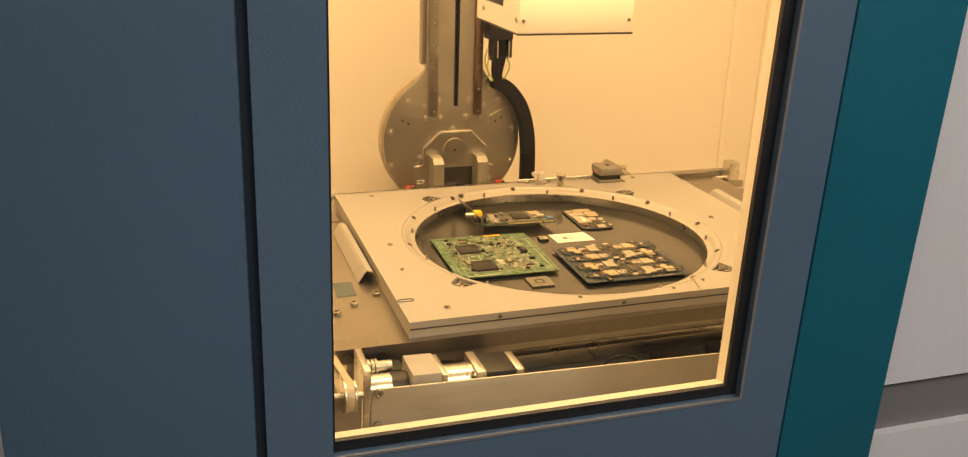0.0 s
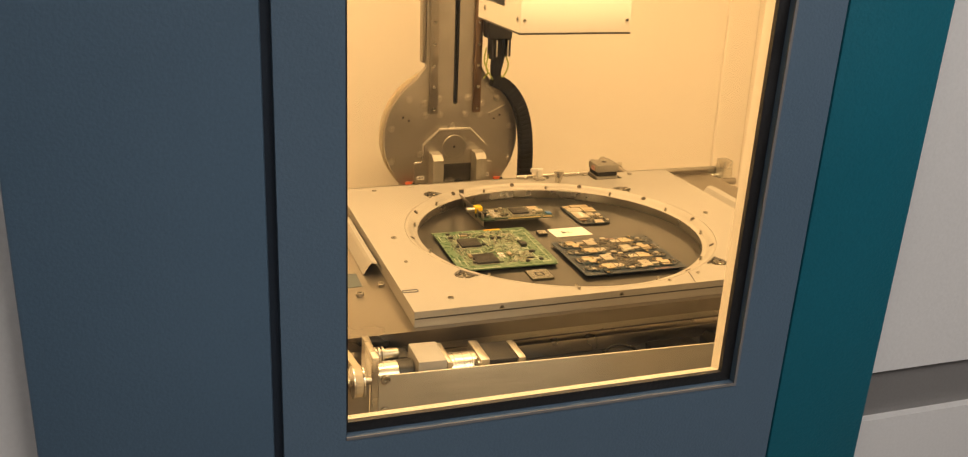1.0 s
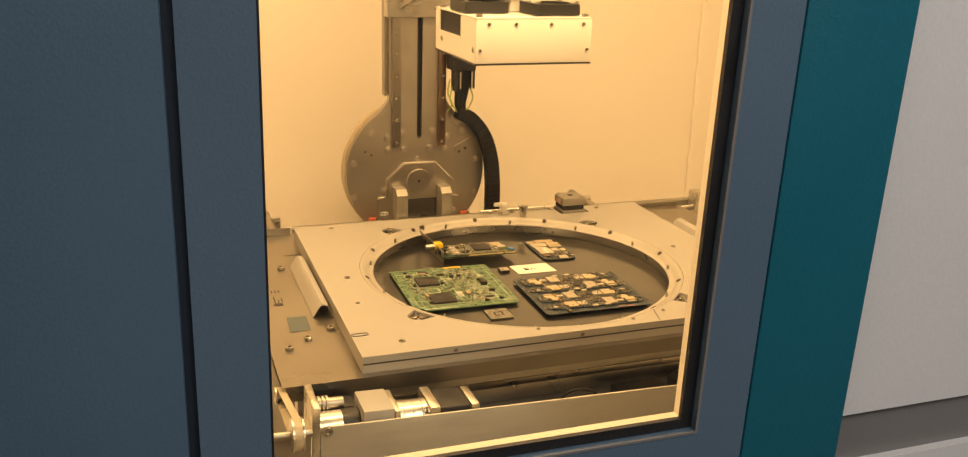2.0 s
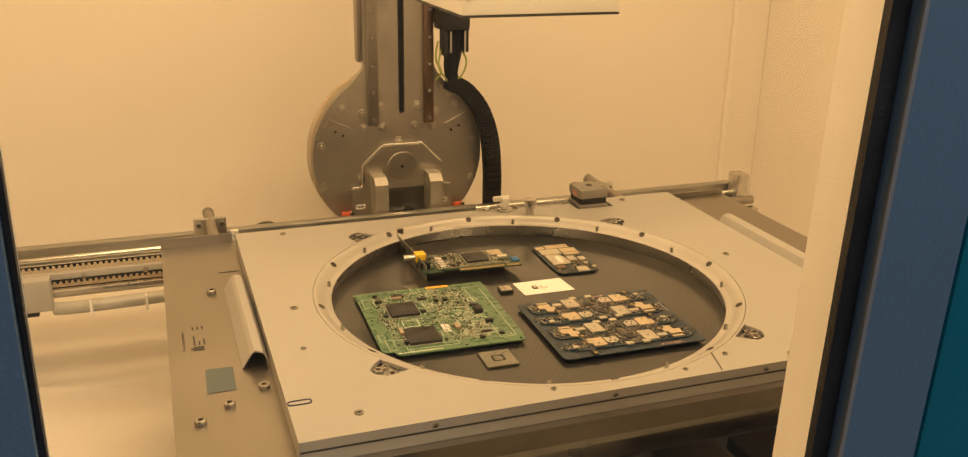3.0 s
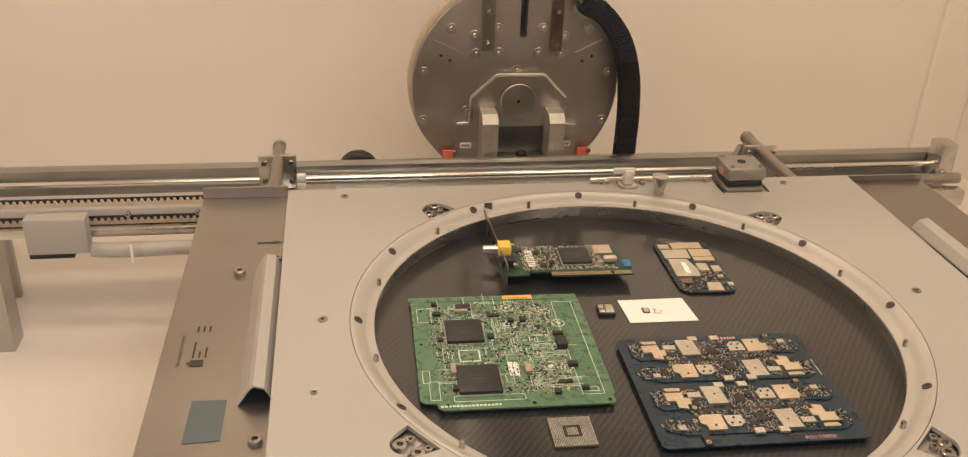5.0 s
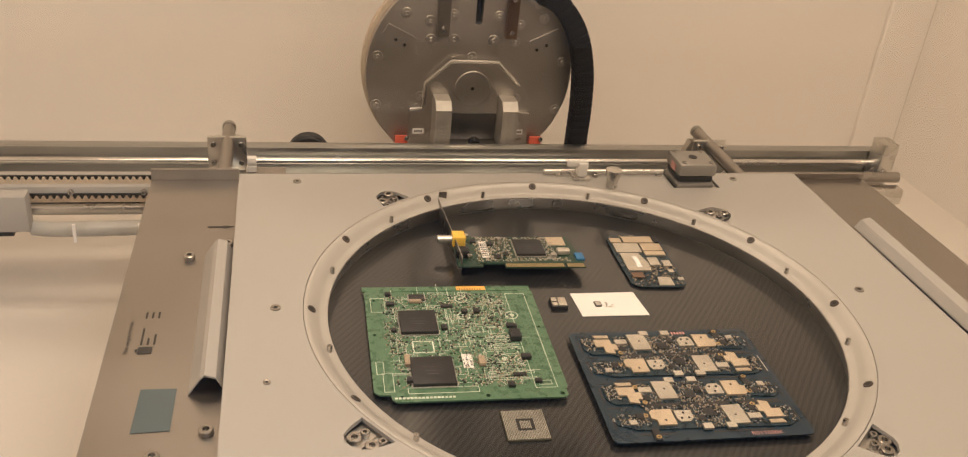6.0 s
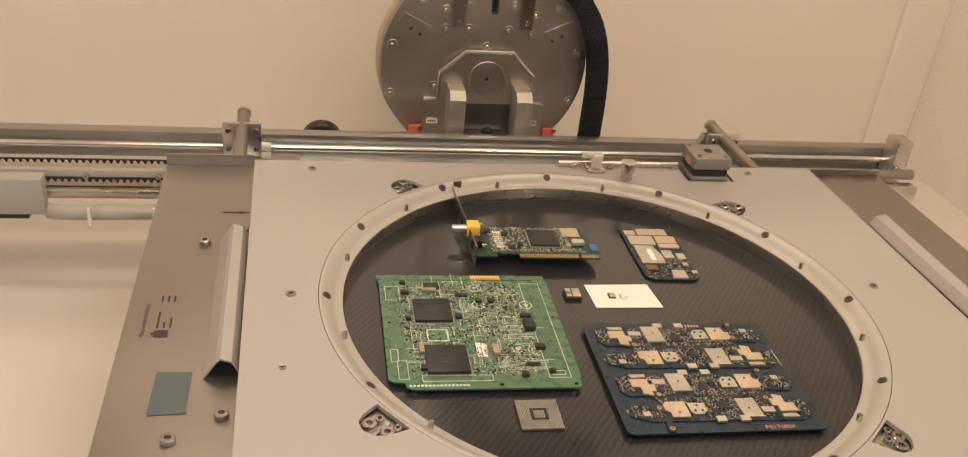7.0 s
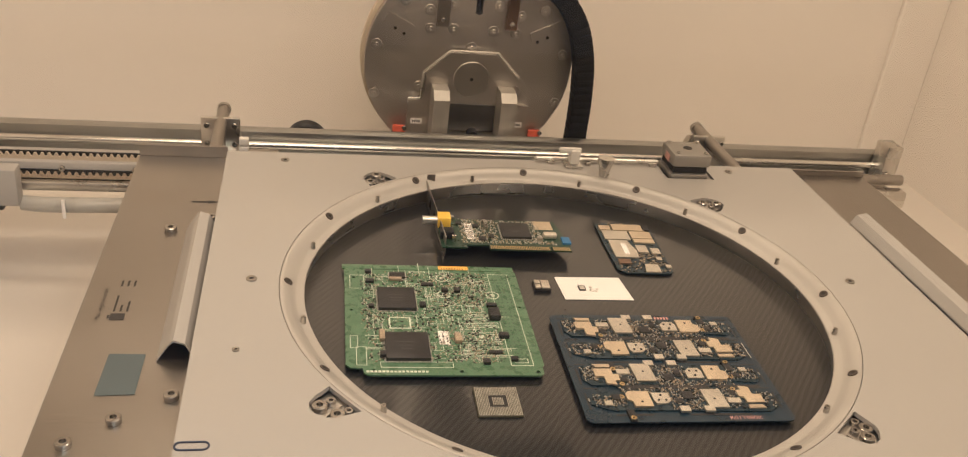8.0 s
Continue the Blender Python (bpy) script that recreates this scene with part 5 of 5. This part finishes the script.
for k in range(4):
    tube(bm, (-0.0765 if k % 2 else 0.0765, 0.058 - 0.036 * k, 0.0012), (-0.0765 if k % 2 else 0.0765, 0.058 - 0.036 * k, 0.0014), 0.0022, seg=14)
part("round_marks", bm, SMD_GREY, panel)
bm = bmesh.new()
for k in range(5):
    quad_box(bm, 0.012 + 0.0028 * k, 0.0138 + 0.0028 * k, 0.0722, 0.0762, 0.00121, 0.0013)
part("print_bars", bm, RED_PRINT, panel, "pale red print bars")
part("arrow_line", block(0.0795, 0.0803, 0.010, 0.034, 0.00121, 0.0013), SMD_GREY, panel)
font = bpy.data.curves.new("panel_code", "FONT")
font.body, font.size = "R01T080K", 0.0062
font.materials.append(RED_PRINT)
code = new("panel_code", font)
code.parent, code.matrix_basis = panel, pose(0.030, -0.0765, 0.00135)
for x, y in ((-0.07, -0.07), (0.07, -0.07), (-0.07, 0.07), (0.07, 0.07)):
    part("standoff", block(x - 0.003, x + 0.003, y - 0.003, y + 0.003, -0.0042, 0), BLACK, panel)
panel.matrix_basis = pose(0.0680, -0.1030, DZ + 0.0044, 0, 0, -1.1) @ Matrix.Diagonal((1.085, 1.0, 1.0, 1.0))

# single phone board
phone = thing("phone_circuit_board", "blue phone circuit board covered by pale metal shields", "circuit board", local=True)
bm = bmesh.new()
sheet(bm, [[(-0.027, 0.050), (-0.022, 0.056), (0.018, 0.056), (0.026, 0.046), (0.026, -0.052), (0.020, -0.057), (-0.018, -0.057), (-0.025, -0.050), (-0.026, -0.02), (-0.027, 0.01)]], 0.0011, Matrix.Translation((0, 0, 0.0025)))
part("board", bm, BLUE_PCB_LIGHT, phone, smooth=False)
for pts, mat in (([(-0.012, 0.036), (0.020, 0.036), (0.020, 0.050), (-0.012, 0.050)], SHIELD_GOLD), ([(-0.025, 0.036), (-0.014, 0.036), (-0.014, 0.046), (-0.025, 0.046)], SHIELD_GOLD), ([(-0.024, 0.014), (0.001, 0.014), (0.001, 0.034), (-0.024, 0.034)], SHIELD), ([(0.003, 0.018), (0.023, 0.018), (0.023, 0.034), (0.003, 0.034)], SHIELD_GOLD), ([(0.003, 0.008), (0.023, 0.008), (0.023, 0.0165), (0.003, 0.0165)], SHIELD_GOLD), ([(-0.022, -0.026), (0.000, -0.026), (0.001, -0.010), (-0.004, 0.012), (-0.022, 0.012)], SHIELD), ([(0.000, -0.056), (0.014, -0.056), (0.014, -0.040), (0.002, -0.040)], SHIELD), ([(0.002, -0.014), (0.012, -0.014), (0.012, 0.002), (0.002, 0.002)], SHIELD), ([(0.015, -0.016), (0.023, -0.016), (0.023, -0.004), (0.015, -0.004)], SHIELD), ([(-0.021, -0.040), (-0.010, -0.040), (-0.010, -0.030), (-0.021, -0.030)], COPPER), ([(0.016, -0.030), (0.021, -0.030), (0.021, -0.024), (0.016, -0.024)], SHIELD), ([(0.021, -0.046), (0.026, -0.046), (0.026, -0.040), (0.021, -0.040)], SHIELD)):
    bm = bmesh.new()
    sheet(bm, [pts], 0.0018, Matrix.Translation((0, 0, 0.0043)))
    part("shield", bm, mat, phone, smooth=False)
part("paper_label", block(-0.012, -0.007, -0.020, 0.004, 0.0044, 0.0046), PAPER, phone, "white paper label")
part("button", block(0.018, 0.024, 0.036, 0.050, 0.0026, 0.0056, 0.001), CHIP, phone)
stuff("tiny_parts", scatter([(-0.022, 0.024, -0.055, -0.01), (0.0, 0.024, -0.04, 0.0), (-0.024, 0.022, 0.050, 0.054)], 190, 51, 0.0025, 0.0008, 0.0024), SMD_TAN, phone, "tiny tan parts")
stuff("dark_parts", scatter([(-0.022, 0.024, -0.055, -0.01)], 130, 52, 0.0025, 0.0008, 0.0026), CHIP, phone, "tiny dark parts")
part("underside_parts", block(-0.018, 0.018, -0.045, 0.045, 0.0, 0.0014), CHIP, phone)
phone.matrix_basis = pose(0.1080, 0.1175, DZ + 0.0002, 0, 0, -2.5) @ Matrix.Diagonal((1.19, 1.0, 1.0, 1.0))

# expansion card
card = thing("expansion_card", "computer expansion card with steel bracket and yellow socket", "expansion card", local=True)
CZ = 0.0035
bm = bmesh.new()
sheet(bm, [[(-0.057, -0.032), (-0.030, -0.032), (-0.030, -0.026), (-0.006, -0.026), (-0.006, -0.034), (0.060, -0.034), (0.060, -0.026), (0.0615, -0.026), (0.0615, -0.034), (0.082, -0.034), (0.082, -0.014), (0.074, 0.032), (-0.057, 0.032)]], 0.0016, Matrix.Translation((0, 0, CZ)))
part("board", bm, DARK_PCB, card, smooth=False)
bm = bmesh.new()
for k in range(46):
    x = -0.0045 + 0.00187 * k
    if not 0.058 < x < 0.0625:
        quad_box(bm, x - 0.00055, x + 0.00055, -0.0335, -0.0265, CZ + 0.00005, CZ + 0.0002)
stuff("edge_contacts", bm, GOLD, card, "row of gold edge contacts")
bracket = part("bracket", block(-0.0005, 0.0005, -0.069, 0.070, -0.0098, 0.0135, 0.0003), STEEL, card, "steel mounting bracket")
bracket.matrix_basis = pose(-0.0575, 0.0400, 0, 0, 0, 4.0)
part("bracket_tab", block(0.0006, 0.010, 0.0690, 0.0700, -0.0098, 0.0200), STEEL, bracket)
for y in (-0.030, 0.002, 0.030):
    part("bracket_hole", block(-0.0009, -0.0006, y - 0.004, y + 0.004, -0.004, 0.006), HOLE, bracket)
part("yellow_socket", block(-0.0580, -0.044, 0.008, 0.024, CZ + 0.0003, CZ + 0.0125, 0.001), YELLOW, card)
bm = bmesh.new()
tube(bm, (-0.074, 0.016, CZ + 0.006), (-0.058, 0.016, CZ + 0.006), 0.0044)
part("socket_barrel", bm, ALU, card, "silver socket barrel")
part("audio_jack", block(-0.0570, -0.043, -0.016, -0.004, CZ + 0.0003, CZ + 0.009, 0.001), BLACK, card)
part("jack_pin", block(-0.046, -0.041, -0.022, -0.018, CZ + 0.0003, CZ + 0.008, 0.0006), ALU, card)
flat_chip(0.026, 0.004, 0.032, 0.0036, CZ, card)
part("tan_area", block(0.050, 0.070, 0.012, 0.031, CZ + 0.0001, CZ + 0.0004), SHIELD_GOLD, card, "bare gold board corner")
bm = bmesh.new()
quad_box(bm, 0.055, 0.070, -0.010, -0.001, CZ + 0.0002, CZ + 0.006, 0.002)
part("crystal_can", bm, SHIELD, card, "silver crystal can")
part("blue_tape", block(0.0745, 0.084, -0.020, -0.006, CZ - 0.001, CZ + 0.002, 0.0006), material("blue_tape", (0.05, 0.16, 0.36), 0.5), card, "scrap of blue tape")
part("barcode_label", block(-0.028, -0.020, -0.014, 0.022, CZ + 0.0001, CZ + 0.0003), PAPER, card, "white barcode label")
bm = bmesh.new()
for k in range(7):
    quad_box(bm, -0.0272, -0.0208, -0.010 + 0.004 * k, -0.0084 + 0.004 * k, CZ + 0.0004, CZ + 0.0005)
part("barcode_bars", bm, PRINT, card)
for x, y, r in ((-0.006, 0.020, 0.0032), (-0.006, 0.009, 0.0028), (0.050, -0.014, 0.0032), (-0.041, 0.028, 0.003)):
    bm = bmesh.new()
    tube(bm, (x, y, CZ), (x, y, CZ + 0.005), r, seg=16)
    part("capacitor", bm, ALU, card)
for x, y, w in ((-0.016, 0.014, 0.006), (-0.012, -0.014, 0.008), (-0.034, 0.020, 0.006), (-0.002, -0.008, 0.006)):
    part("component", block(x - w / 2, x + w / 2, y - w / 2, y + w / 2, CZ + 0.0001, CZ + 0.002), CHIP, card)
spots = [(-0.034, 0.006, -0.022, 0.030), (0.006, 0.05, 0.022, 0.030), (0.006, 0.07, -0.022, -0.015), (0.044, 0.054, -0.02, 0.02)]
stuff("tinned_parts", scatter(spots, 420, 61, CZ, 0.0008, 0.0022, 0.0012), SMD_GREY, card, "many tiny tinned parts")
stuff("tan_parts", scatter(spots, 260, 62, CZ, 0.0008, 0.0022, 0.0012), SMD_TAN, card, "many tiny tan parts")
card.matrix_basis = pose(-0.0520, 0.1235, DZ + 0.0100, 0, 0, -1.8)

# paper, small module, ball grid chip
paper = thing("paper_card", "blank white paper card with a tiny chip on it", "paper", local=True)
bm = bmesh.new()
sheet(bm, [[(-0.032, 0.024), (-0.030, -0.024), (0.0335, -0.0245), (0.030, 0.0245)]], 0.0005, Matrix.Translation((0, 0, 0.0007)))
part("sheet", bm, PAPER, paper, smooth=False)
paper.matrix_basis = pose(0.0388, 0.0335, DZ, 0, 0, -0.8) @ Matrix.Diagonal((1.12, 0.885, 1.0, 1.0))
tiny = thing("tiny_chip", "tiny grey square chip lying on the paper card", "chip", local=True)
part("chip_body", block(-0.0035, 0.0035, -0.0045, 0.0045, 0, 0.0012, 0.0002), PRINT, tiny)
part("chip_face", block(-0.0025, 0.0025, -0.0033, 0.0033, 0.0012, 0.0014), SMD_GREY, tiny)
tiny.matrix_basis = pose(0.0270, 0.0330, DZ + 0.0008)
crumbs = tagged(new("solder_crumbs", mesh_of("solder_crumbs", scatter([(0.035, 0.044, 0.027, 0.038)], 9, 71, DZ + 0.0008, 0.001, 0.0026), SMD_GREY)), "loose tiny components on the paper card", "components", kind="stuff")
sq = thing("square_module", "small square metal can module on the tray", "chip", local=True)
part("module_base", block(-0.0085, 0.0085, -0.0085, 0.0085, 0, 0.0035, 0.0004), CHIP, sq)
for x0, x1, y0, y1 in ((-0.0075, -0.0018, 0.0005, 0.0075), (-0.0075, -0.0018, -0.0075, -0.001), (-0.001, 0.0075, -0.0075, 0.0075)):
    part("can", block(x0, x1, y0, y1, 0.0035, 0.0050, 0.0003), SHIELD, sq)
sq.matrix_basis = pose(-0.0148, 0.0350, DZ + 0.0001, 0, 0, -3)
bga = thing("ball_grid_chip", "square chip lying face down showing its solder ball grid", "chip", local=True)
part("substrate", block(-0.0175, 0.0175, -0.0175, 0.0175, 0, 0.0022, 0.0003), material("olive_substrate", (0.10, 0.095, 0.060), 0.5, vary=0.1, scale=60), bga)
part("die_ring", (lambda b: (sheet(b, [rect(-0.0072, 0.0072, -0.0072, 0.0072), rect(-0.0046, 0.0046, -0.0046, 0.0046)], 0.0002, Matrix.Translation((0, 0, 0.0025))), b)[1])(bmesh.new()), CHIP, bga, "dark square ring", smooth=False)
bm = bmesh.new()
for i in range(27):
    for j in range(27):
        x, y = (i - 13) * 0.00127, (j - 13) * 0.00127
        if 0.0076 < max(abs(x), abs(y)) or max(abs(x), abs(y)) < 0.0040:
            quad_box(bm, x - 0.00036, x + 0.00036, y - 0.00036, y + 0.00036, 0.0023, 0.0028)
stuff("solder_balls", bm, SMD_GREY, bga, "grid of tin solder balls")
bga.matrix_basis = pose(-0.0925, -0.1468, DZ + 0.0002, 0, 0, -1.2) @ Matrix.Diagonal((1.06, 1.06, 1.0, 1.0))
